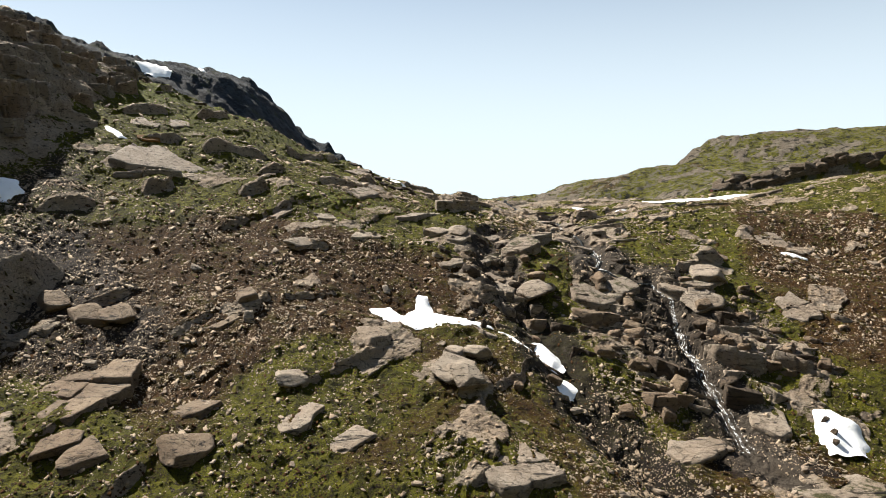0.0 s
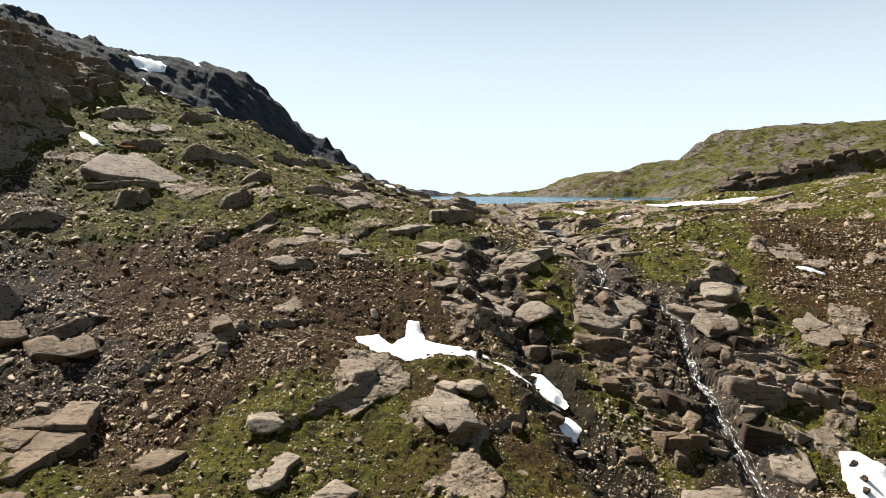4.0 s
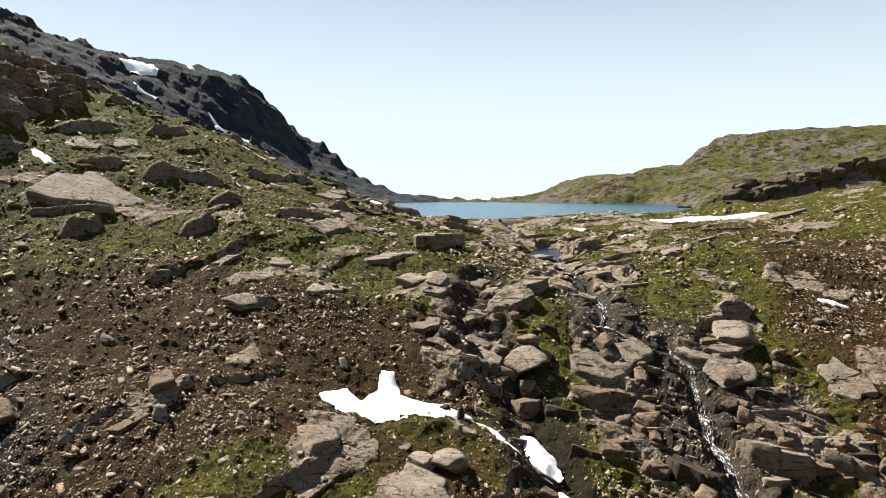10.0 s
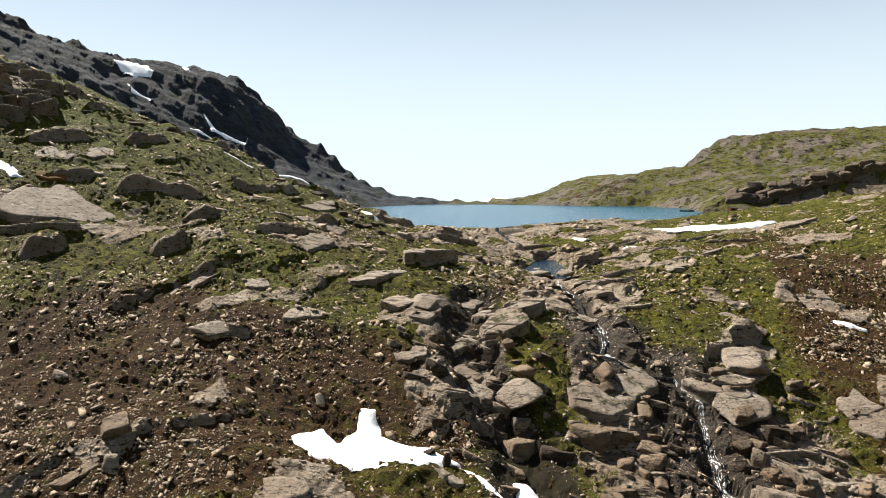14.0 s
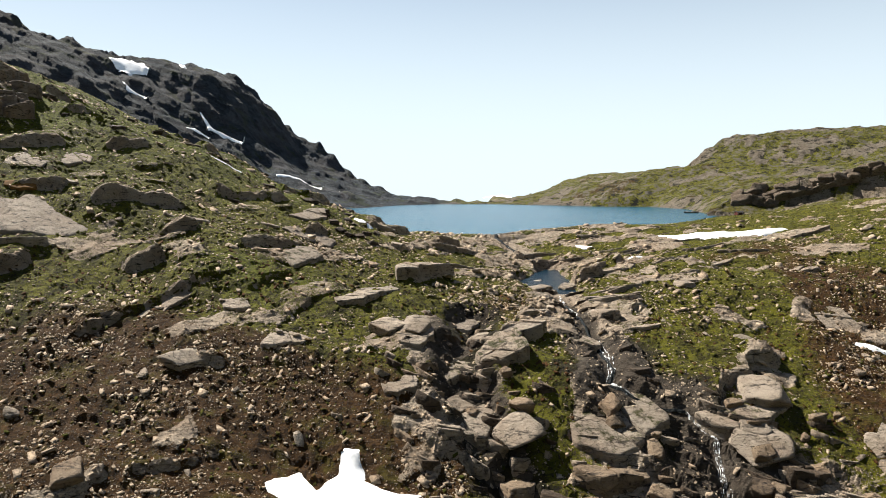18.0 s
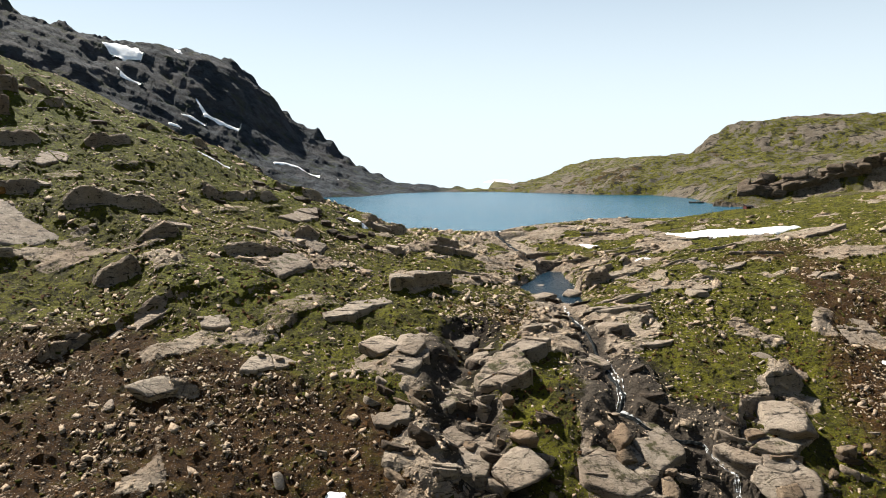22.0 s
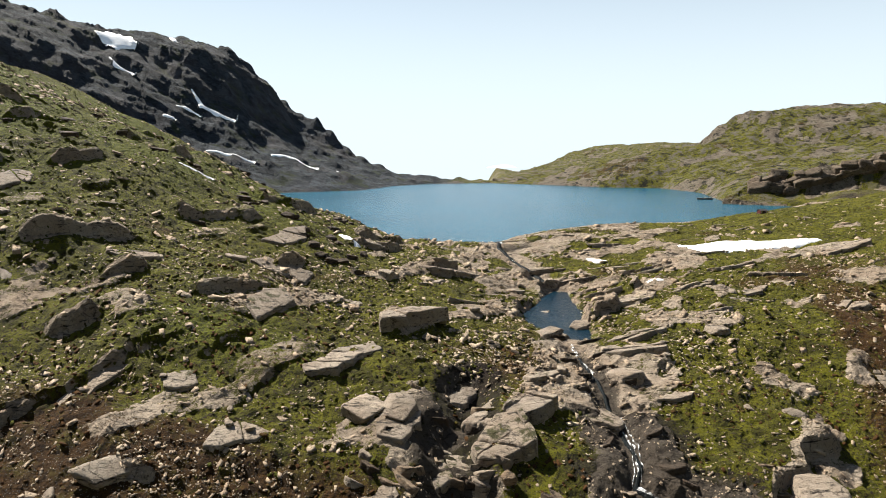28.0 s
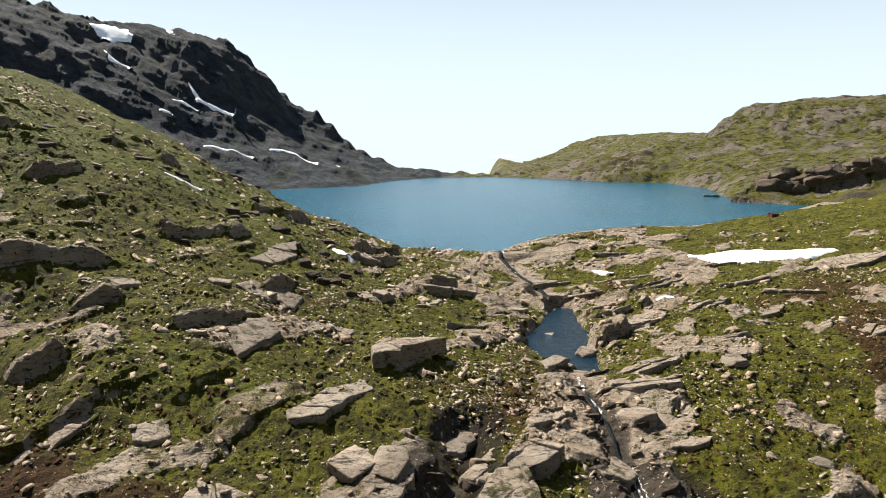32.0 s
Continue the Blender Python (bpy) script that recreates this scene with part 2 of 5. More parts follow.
def make_plain(name, colour, rough=0.8, vary=0.5, scale=3.0):
    m, nt, b = material(name, rough, 0.3)
    n = noise_node(nt, scale, 5, 0.65)
    c = mix(nt, ramp(nt, n, 0.3, 0.7), tuple(v * (1 - vary) for v in colour), colour)
    nt.links.new(c, b.inputs["Base Color"])
    return m


GROUND = make_ground()
ROCK = make_rock("gneiss_rock")
ROCK_MOSS = make_rock("mossy_gneiss_rock", (1, 1, 1), 0.16)
ROCK_DARK = make_rock("wet_dark_gneiss", (0.24, 0.205, 0.17))
ROCK_GREY = make_rock("weathered_grey_gneiss", (0.72, 0.72, 0.72))
ROCK_CLIFF = make_rock("dark_cliff_gneiss", (0.46, 0.43, 0.40))
ROCK_BROWN = make_rock("brown_stained_gneiss", (0.72, 0.64, 0.55))
STONE = make_rock("pale_loose_stone", (1.45, 1.38, 1.28))
SNOW = make_snow()
LAKE = make_water("lake_water", (0.0015, 0.062, 0.104), 0.6, 0.2)
LAKE.node_tree.nodes["Principled BSDF"].inputs["Specular IOR Level"].default_value = 0.38
POOL_WATER = make_water("pool_water", (0.003, 0.016, 0.028), 0.9, 0.15)
POOL_WATER.node_tree.nodes["Principled BSDF"].inputs["Specular IOR Level"].default_value = 0.25
STREAM = make_water("stream_water", (0.003, 0.005, 0.006), 0.9, 0.55)
STREAM.node_tree.nodes["Principled BSDF"].inputs["Specular IOR Level"].default_value = 0.12


def make_tuft():
    """Heather and grass: brown to moss green from place to place."""
    m, nt, b = material("heath_tuft", 0.95, 0.1)
    isle = nt.nodes.new("ShaderNodeNewGeometry").outputs["Random Per Island"]
    north = nt.nodes.new("ShaderNodeSeparateXYZ")
    nt.links.new(nt.nodes.new("ShaderNodeNewGeometry").outputs["Position"], north.inputs[0])
    zone = maths(nt, "ADD", noise_node(nt, 0.07, 4), ramp(nt, north.outputs[1], 150.0, 240.0, 0.06, -0.2))
    c = mix(nt, ramp(nt, maths(nt, "ADD", zone, maths(nt, "MULTIPLY", isle, 0.25)), 0.52, 0.72), (0.052, 0.055, 0.006), (0.062, 0.029, 0.009))
    c = mix(nt, ramp(nt, noise_node(nt, 6.0, 4, 0.7), 0.52, 0.66), c, (0.0149, 0.0102, 0.0057))
    nt.links.new(c, b.inputs["Base Color"])
    bump(nt, b, noise_node(nt, 9.0, 3, 0.7), 1.0, 0.3)
    return m


TUFT = make_tuft()
MOSS_ORANGE = make_plain("orange_moss", (0.16, 0.07, 0.008), 0.95, 0.6, 1.5)
FOAM = make_plain("white_water", (0.82, 0.83, 0.84), 0.5, 0.2, 2.0)
nt = FOAM.node_tree
nt.links.new(ramp(nt, noise_node(nt, 1.6, 4, 0.6), 0.42, 0.66, 0.05, 0.9), nt.nodes["Principled BSDF"].inputs["Alpha"])
RED_WOOD = make_plain("dark_red_boards", (0.10, 0.022, 0.016), 0.8, 0.35, 2.0)
ROOF_DARK = make_plain("dark_roofing", (0.035, 0.03, 0.03), 0.8, 0.4, 2.0)
GLASS_DARK = make_plain("dark_window_glass", (0.02, 0.025, 0.03), 0.15, 0.2, 1.0)
WHITE_PAINT = make_plain("white_paint", (0.7, 0.68, 0.64), 0.6, 0.15, 2.0)

# ---- the shape of the land ----
RNG = np.random.default_rng(7)
LATTICE = RNG.random((256, 256)).astype(np.float32)


def value_noise(x, y, seed=0):
    """Smooth noise from 0 to 1 over arrays."""
    x, y = np.asarray(x + seed * 17.31, np.float32), np.asarray(y + seed * 9.17, np.float32)
    i, j = np.floor(x), np.floor(y)
    u, v = x - i, y - j
    i, j = i.astype(np.int32) & 255, j.astype(np.int32) & 255
    i2, j2 = (i + 1) & 255, (j + 1) & 255
    u, v = u * u * (3 - 2 * u), v * v * (3 - 2 * v)
    a, c = LATTICE[i, j], LATTICE[i, j2]
    a, c = a + (LATTICE[i2, j] - a) * u, c + (LATTICE[i2, j2] - c) * u
    return a + (c - a) * v


def fractal(x, y, size, octaves=4, seed=0, ridged=False):
    """Layered noise about 0, from -1 to 1; size: metres of the largest swell."""
    total, amp, norm = 0.0, 1.0, 0.0
    for k in range(octaves):
        n = value_noise(x * 2**k / size, y * 2**k / size, seed + 3 * k) * 2 - 1
        total = total + amp * (1 - 2 * np.abs(n) if ridged else n)
        norm, amp = norm + amp, amp * 0.5
    return total / norm


def smooth(a, b, v):
    t = np.clip((v - a) / (b - a), 0, 1)
    return t * t * (3 - 2 * t)


def toward(points, x, y):
    """Distance to a polyline and the way along it, from 0 to its length."""
    best, along, run = np.full(np.shape(x), 1e9), np.zeros(np.shape(x)), 0.0
    for (ax, ay), (bx, by) in zip(points[:-1], points[1:]):
        long = math.hypot(bx - ax, by - ay)
        t = np.clip(((x - ax) * (bx - ax) + (y - ay) * (by - ay)) / long**2, 0, 1)
        d = np.hypot(x - ax - t * (bx - ax), y - ay - t * (by - ay))
        along = np.where(d < best, run + t * long, along)
        best, run = np.minimum(best, d), run + long
    return best, along


def inside(points, x, y):
    odd = np.zeros(np.shape(x), bool)
    for (ax, ay), (bx, by) in zip(points, points[1:] + points[:1]):
        cross = (ay > y) != (by > y)
        odd ^= cross & (x < (bx - ax) * (y - ay) / ((by - ay) or 1e-9) + ax)
    return odd


SHORE = [(32, 303), (12, 306), (-1, 307), (-24, 352), (-53, 405), (-74, 445), (-104, 500), (-150, 560),
         (-128, 600), (-112, 628), (-57, 668), (-35, 758), (5, 815), (65, 838), (90, 818), (140, 775),
         (170, 738), (222, 722), (230, 640), (216, 585), (203, 528), (193, 507), (230, 484), (230, 462), (204, 446),
         (163, 396), (140, 377), (118, 366), (102, 371), (86, 364), (70, 354), (52, 339), (40, 323), (34, 308)]

# heights of the near slope in metres over the lake, row by row from the foot of the fall to the lake
ACROSS = (-160, -120, -95, -70, -40, 0, 40, 75, 110, 160, 220)
SLOPE = {
    20: (-22, -30, -38, -44, -48, -52, -54, -55, -54, -52, -48),
    60: (-2, -15, -25, -33, -39, -43, -45, -47, -46, -44, -38),
    100: (24, 3, -15, -24, -28.0, -30, -38, -40, -36, -30, -22),
    130: (42, 18, -5, -12.5, -14.5, -20.6, -26.5, -26.5, -25, -19, -10),
    160: (56, 31, 7, 2, -3, -8, -12, -17, -18, -11, -2),
    180: (68, 41, 16, 10, 5, -2.8, -8.5, -9.3, -13.5, -3, 6),
    200: (74, 47, 25, 18, 9.5, -0.5, -6.5, -3.5, -4, 3, 10),
    250: (70, 51, 40, 31, 17, 3.2, -6.8, -3, 1, 8, 15),
    300: (66, 48, 39, 30, 14, 1.0, -0.8, -0.8, 1.0, 7, 16),
    360: (64, 46, 32, 20, 4.5, -4, 0.6, 1.0, 1.4, 5, 14),
    440: (52, 34, 16, 2, -5, -8, -8, -4, -2, 0.5, 6),
}


def curve(t, keys, values):
    """A smooth curve through values at keys (Catmull-Rom); values may be arrays of rows."""
    keys = np.asarray(keys, float)
    t = np.clip(t, keys[0], keys[-1])
    i = np.clip(np.searchsorted(keys, t, side="right") - 1, 0, len(keys) - 2)
    return i, (t - keys[i]) / (keys[i + 1] - keys[i])


def near_slope(x, y):
    rows, table = list(SLOPE), np.array([SLOPE[k] for k in SLOPE], float)
    i, u = curve(y, rows, None)
    j, v = curve(x, ACROSS, None)
    u, v = u * 0.45 + 0.55 * u * u * (3 - 2 * u), v * 0.45 + 0.55 * v * v * (3 - 2 * v)
    low = table[i, j] * (1 - v) + table[i, j + 1] * v
    high = table[i + 1, j] * (1 - v) + table[i + 1, j + 1] * v
    return low * (1 - u) + high * u


# crests of the far land: plan and height
WEST = [(-700, 480, 232), (-430, 620, 190), (-345, 690, 158), (-316, 730, 145), (-285, 770, 151), (-235, 832, 149), (-200, 862, 130),
        (-166, 892, 84), (-130, 888, 68), (-91, 874, 31), (-55, 868, 12), (-10, 866, 6), (40, 862, 3), (75, 850, 2)]
EAST = [(290, 818, 34), (316, 834, 57), (354, 850, 79), (383, 856, 82), (460, 850, 85), (510, 850, 88), (760, 800, 99)]
NORTH = [(90, 900, 1), (180, 1500, -2), (300, 1830, 14), (365, 1930, 42), (455, 1990, 58), (650, 2080, 68), (830, 2080, 66), (1400, 2050, 80)]
HEAD = [(198, 513, 1), (212, 519, 10), (235, 512, 18), (262, 496, 25), (330, 452, 34), (430, 415, 42)]


def crest_distance(crest, x, y):
    """Distance to a crest and the height that the crest lends to a place: its near parts count most."""
    plan = [p[:2] for p in crest]
    d, _ = toward(plan, x, y)
    top, total = np.zeros(np.shape(x)), np.zeros(np.shape(x))
    for (ax, ay, az), (bx, by, bz) in zip(crest[:-1], crest[1:]):
        steps = max(2, int(math.hypot(bx - ax, by - ay) / 22))
        for k in range(steps):
            t = (k + 0.5) / steps
            w = ((x - ax - t * (bx - ax)) ** 2 + (y - ay - t * (by - ay)) ** 2 + 80.0) ** -2.0
            top, total = top + w * (az + t * (bz - az)), total + w
    behind = np.maximum(y - np.interp(x, [p[0] for p in crest], [p[1] for p in crest]), 0)
    return d, top / total - 0.5 * behind


def far_land(x, y, d):
    """Land round the lake at the distance d from its shore: each crest falls to the shore in its own steps."""
    c, top = crest_distance(WEST, x, y)
    r = d / (d + c + 1e-6) + 0.05 * fractal(x, y, 60, 3, 31) * smooth(0, 40, d)
    z = top * np.interp(r, (0, 0.18, 0.34, 0.5, 0.62, 0.76, 0.88, 1), (0, 0.08, 0.23, 0.40, 0.54, 0.74, 0.88, 1))
    c, top = crest_distance(EAST, x, y)
    r = d / (d + c + 1e-6) + 0.04 * fractal(x, y, 70, 3, 33) * smooth(0, 40, d)
    z2 = top * np.interp(r, (0, 0.06, 0.2, 0.4, 0.55, 0.7, 0.86, 1), (0, 0.1, 0.2, 0.42, 0.55, 0.78, 0.95, 1))
    c, top = crest_distance(NORTH, x, y)
    z3 = top * np.interp(d / (d + c + 1e-6), (0, 0.2, 0.7, 1), (0, 0.12, 0.75, 1))
    c, top = crest_distance(HEAD, x, y)
    top = np.maximum(top, 0)
    front = y < np.interp(x, [p[0] for p in HEAD], [p[1] for p in HEAD])
    z4 = top - np.where(front, 1.5 * np.maximum(c - 2.5 * fractal(x, y, 22, 2, 35), 0), 0.22 * c)
    z4 = np.where(front, np.maximum(z4, 3 + 0.12 * np.maximum(x - 215, 0) - 0.1 * np.minimum(c, 60)), z4)
    z4 = np.where(x < 190, -9, z4)
    right = np.maximum(np.maximum(z2 * smooth(90, 190, x), z3), z4)
    return np.where(x > 78, right, z) + 0.4


BROOK = [(32, 309), (31, 288), (36, 277), (42, 262), (42.5, 253), (39, 229), (37, 208), (38, 194), (39, 183), (39, 172), (40, 160), (38, 156),
         (42, 153), (49, 151), (52, 146), (50.5, 139), (49.5, 131), (49, 121), (50, 111), (50, 103), (54, 90), (58, 66)]
POOL = [(41.4, 255), (46.8, 254), (45.8, 238), (44.6, 225), (43.4, 210), (42, 202.5), (35.8, 205.5), (30.4, 216), (31, 227), (36, 237)]
CLEFT = [(-49, 149), (-44, 156), (-39, 161.5), (-34.5, 168), (-29, 180)]
RAVINE = [(17, 176), (14, 160), (15, 148), (20, 134), (23, 118), (28, 104), (36, 88)]


def crags(x, y):
    """Where bare broken rock stands in steps: the fall, the ravine and the western cliff."""
    c = np.exp(-(((x - 50) / 24) ** 2 + ((y - 134) / 19) ** 2) ** 2)
    c = np.maximum(c, 0.9 * np.exp(-(((x - 14) / 9) ** 2 + ((y - 148) / 13) ** 2) ** 2))
    c = np.maximum(c, smooth(-96, -106, x + 3 * fractal(x, y, 12, 2, 71)) * smooth(238, 205, y) * smooth(90, 120, y))
    c = np.maximum(c, 0.35 * np.exp(-(((x - 96) / 9) ** 2 + ((y - 186) / 9) ** 2) ** 2))
    return c


def terrace(z, step, x, y, dip=0.02, sway=16):
    q = z / step + 0.35 * fractal(x, y, sway, 3 if sway < 20 else 2, 73) + dip * x
    f = q - np.floor(q)
    return z + step * (smooth(0.34, 0.68, f) - f) * 0.92


def bedding(x, y):
    """Noise drawn out along the beds of the rock, which run from south-west to north-east."""
    a, b = x * 0.64 + y * 0.77, -x * 0.77 + y * 0.64
    near = fractal(a / 1.7 + 2 * fractal(x, y, 20, 2, 83), b, 8.5, 5, 81)
    away = smooth(330, 430, y)
    return near * (1 - away) + away * fractal(a / 1.5, b, 20, 4, 87)


def rockiness(x, y):
    r = -0.02 + 0.19 * np.exp(-((x - 42) / 30) ** 2) * smooth(120, 150, y) + (0.12 * np.maximum(smooth(118, 84, x), smooth(380, 440, y)) - 0.06 * smooth(84, 118, x) * smooth(440, 380, y)) * smooth(250, 300, y) * smooth(-10, 20, x)
    r = r + 0.10 * np.exp(-(((x + 8) / 26) ** 2 + ((y - 185) / 30) ** 2)) - 0.16 * np.exp(-(((x - 84) / 14) ** 2 + ((y - 205) / 26) ** 2))
    r = r + (0.10 * smooth(60, 0, x) - 0.12 * smooth(0, 60, x)) * smooth(420, 520, y) - 0.12 * np.exp(-(((x + 45) / 22) ** 2 + ((y - 235) / 30) ** 2))
    return r


def scarps(x, y):
    """Tilted beds that break off to the south-east: their lift, and the share of bare crest along each break."""
    a, b = x * 0.64 + y * 0.77, -x * 0.77 + y * 0.64
    q = b / 13.0 + 0.9 * fractal(x, y, 40, 2, 121) + 0.16 * fractal(x, y, 6, 3, 123)
    k = np.floor(q)
    f = q - k
    tall = smooth(0.60, 0.86, value_noise(a / 11.0 + 13.7 * k, k * 5.3 + b * 0.01, 125)) * (0.6 + 0.8 * value_noise(a / 5.0, k * 3.1, 127))
    lift = tall * smooth(0.0, 0.07, f) * (1 - smooth(0.05, 0.85, f))
    return lift, (tall + 0.5 * fractal(x, y, 5, 3, 129)) * smooth(0.0, 0.03, f) * smooth(0.26, 0.06, f) * smooth(0.05, 0.3, tall)


def ledges(h, x, y):
    return smooth(0.0, 0.05, h) * (0.3 + 0.9 * np.clip(h, 0, 0.5)) * (0.6 + 0.8 * value_noise(x / 9, y / 9, 85))


def land(x, y, detail=True):
    """Height of the ground, and the distance to the lake's shore (negative on the lake)."""
    x, y = np.asarray(x, float), np.asarray(y, float)
    d, _ = toward(SHORE + SHORE[:1], x, y)
    wet = inside(SHORE, x, y)
    d = np.where(wet, -d, d)
    d = d + 2.2 * fractal(x, y, 22, 3, 41) * smooth(0, 30, np.abs(d) + 8)
    near = near_slope(x, y)
    far, beyond = np.zeros(np.shape(x)), y + 0.1 * x > 390
    far[beyond] = far_land(x[beyond], y[beyond], np.maximum(d[beyond], 0))
    far = np.where(d < 0, np.maximum(0.25 * d, -12), far)
    k = smooth(395, 470, y + 0.1 * x)
    k = np.where(d < 0, 1, k)
    z = near * (1 - k) + far * k
    # past the far lip the land falls away into the haze
    z = z - 0.11 * np.maximum(y - 2250, 0) - 0.11 * np.maximum(np.abs(x - 20) - 0.85 * np.abs(y) - 250, 0)
    z = z - 0.10 * np.maximum(y - 900, 0) * smooth(110, 30, np.abs(x - 0.06 * (y - 850)))
    z = z - 1.9 * np.exp(-((x / 14) ** 2 + ((y - 131) / 7) ** 2))
    z = z + 2.2 * np.exp(-((x - 150) ** 2 + (y - 360) ** 2) / 150)
    if detail:
        dry = smooth(-1.0, 9.0, d)
        away = smooth(320, 620, y)
        rough = fractal(x, y, 26, 3, 1, True) * (0.9 + 1.2 * away) + fractal(x, y, 9, 4, 5) * 0.95 * (1 - away)
        rough = rough + away * smooth(60, -20, x) * (fractal(x, y, 60, 3, 3, True) * 3.0 + fractal(x * 2.2, y, 34, 2, 4) * 2.0 + fractal(x, y * 0.6, 22, 3, 6, True) * 2.2 * smooth(5, 40, d))
        rough = rough + away * smooth(60, 110, x) * (fractal(x, y, 46, 3, 13, True) * 3.4 + fractal(x, y, 15, 2, 15, True) * 1.5) * smooth(0, 30, d)
        beds = bedding(x, y) + rockiness(x, y) * 1.3 - 0.2 - 0.09 * smooth(360, 300, y) * (1 - 1.7 * smooth(215, 255, y) * smooth(0, 25, x))
        bare = smooth(0.0, 0.06, beds)
        a, b = x * 0.64 + y * 0.77, -x * 0.77 + y * 0.64
        z = z + bare * dry * smooth(420, 330, y) * (0.5 * fractal(a / 2.6, b, 3.4, 3, 181, True) + 0.22 * fractal(a / 2, b, 1.3, 2, 183))
        z = z + rough * dry + (1 - 0.75 * bare) * (0.40 * fractal(x, y, 2.6, 2, 7, True) + 0.17 * fractal(x, y, 1.1, 1, 9, True)) * smooth(420, 330, y)
        # a shaded step at the foot of the western cliff
        z = z + 7.0 * smooth(-69, -73, x + 2.5 * fractal(x, y, 9, 3, 191)) * smooth(134, 122, y) * smooth(70, 84, y) * smooth(-98, -88, x)
        # a long bed that breaks off over a dark cleft
        gap, along = toward(CLEFT, x, y)
        above = np.where((x + 39) * 0.80 - (y - 161.5) * 0.60 < 0, gap, -gap)
        z = z + 1.3 * smooth(-0.3, 0.5, above + 0.7 * fractal(x, y, 5, 3, 141)) * smooth(11, 1, above) * smooth(0, 6, along) * smooth(36, 26, along)
        crag = crags(x, y)
        cliff = crag * smooth(-90, -100, x)
        z = z * (1 - cliff) + cliff * (0.75 * terrace(z, 7.0, x, y, 0.02) + 0.25 * terrace(z, 2.4, x, y, 0.05))
        z = z * (1 - crag) + crag * (0.55 * terrace(z, 3.2, x, y, 0.11) + 0.45 * terrace(z, 1.1, x, y, 0.32)) + crag * fractal(x, y, 5, 3, 61, True) * 0.9
        wall = away * smooth(4, 25, d)
        z = z * (1 - wall) + wall * (0.2 * terrace(z, 6.0, x, y, 0.05, 34) + 0.15 * terrace(z, 15.0, x, y, 0.04, 60) + 0.65 * z + 2.2 * fractal(x, y, 24, 4, 171)) * smooth(60, 20, x) + wall * smooth(20, 60, x) * z
        z = z + ledges(beds, x, y) * (1.0 + 0.7 * away) * dry * (1 - 0.5 * crag)
        z = z + scarps(x, y)[0] * 2.6 * smooth(330, 280, y) * (0.35 + 0.65 * smooth(118, 145, y)) * smooth(82, 64, x) * (1 - 0.6 * crag) * dry
        # the brook's bed and its pool
        gap, along = toward(BROOK, x, y)
        z = z - (1.3 - 0.7 * smooth(262, 285, y)) * smooth(3.2 + 3.5 * smooth(246, 262, y), 0.6, gap + fractal(x, y, 4, 2, 63))
        edge = toward(POOL + POOL[:1], x, y)[0]
        edge = np.where(inside(POOL, x, y), -edge, edge) + 1.6 * fractal(x, y, 6, 3, 69)
        z = np.where(edge < 7, np.maximum(z, -6.45 - 0.0 * z) * smooth(8, 4, edge) + z * (1 - smooth(8, 4, edge)), z)
        z = np.where(edge < 0, -7.0 + 0.3 * edge, np.where(edge < 1.2, np.minimum(z, -6.6 + 0.5 * edge), z))
        gap, along = toward(RAVINE, x, y)
        z = z - 2.6 * smooth(6.0, 0.5, gap + 1.5 * fractal(x, y, 6, 3, 65))
    # the lake's rim stands a little over the water
    rim = 0.25 + 0.5 * value_noise(x / 4, y / 4, 43) + 0.09 * np.maximum(d, 0)
    z = np.where((d >= 0) & (d < 18) & (y < 440), np.maximum(z, rim - 8 * smooth(9, 17, d)), z)
    return z, d


# one sheet of ground, finer where the camera comes near
def ground_rows():
    rows, y = [-500.0, -250.0, -100.0, -40.0, 10.0, 40.0], 62.0
    while y < 2200:
        rows.append(y)
        y += max(0.40, (0.0035 if y < 420 else 0.006) * (y - 10))
    return np.array(rows + [2250, 2350, 2600, 3100, 3900, 4900.0])


YS, COLUMNS, BEND = ground_rows(), 721, 1.15


def half_width(y):
    return 0.78 * np.abs(y - 10) + 75


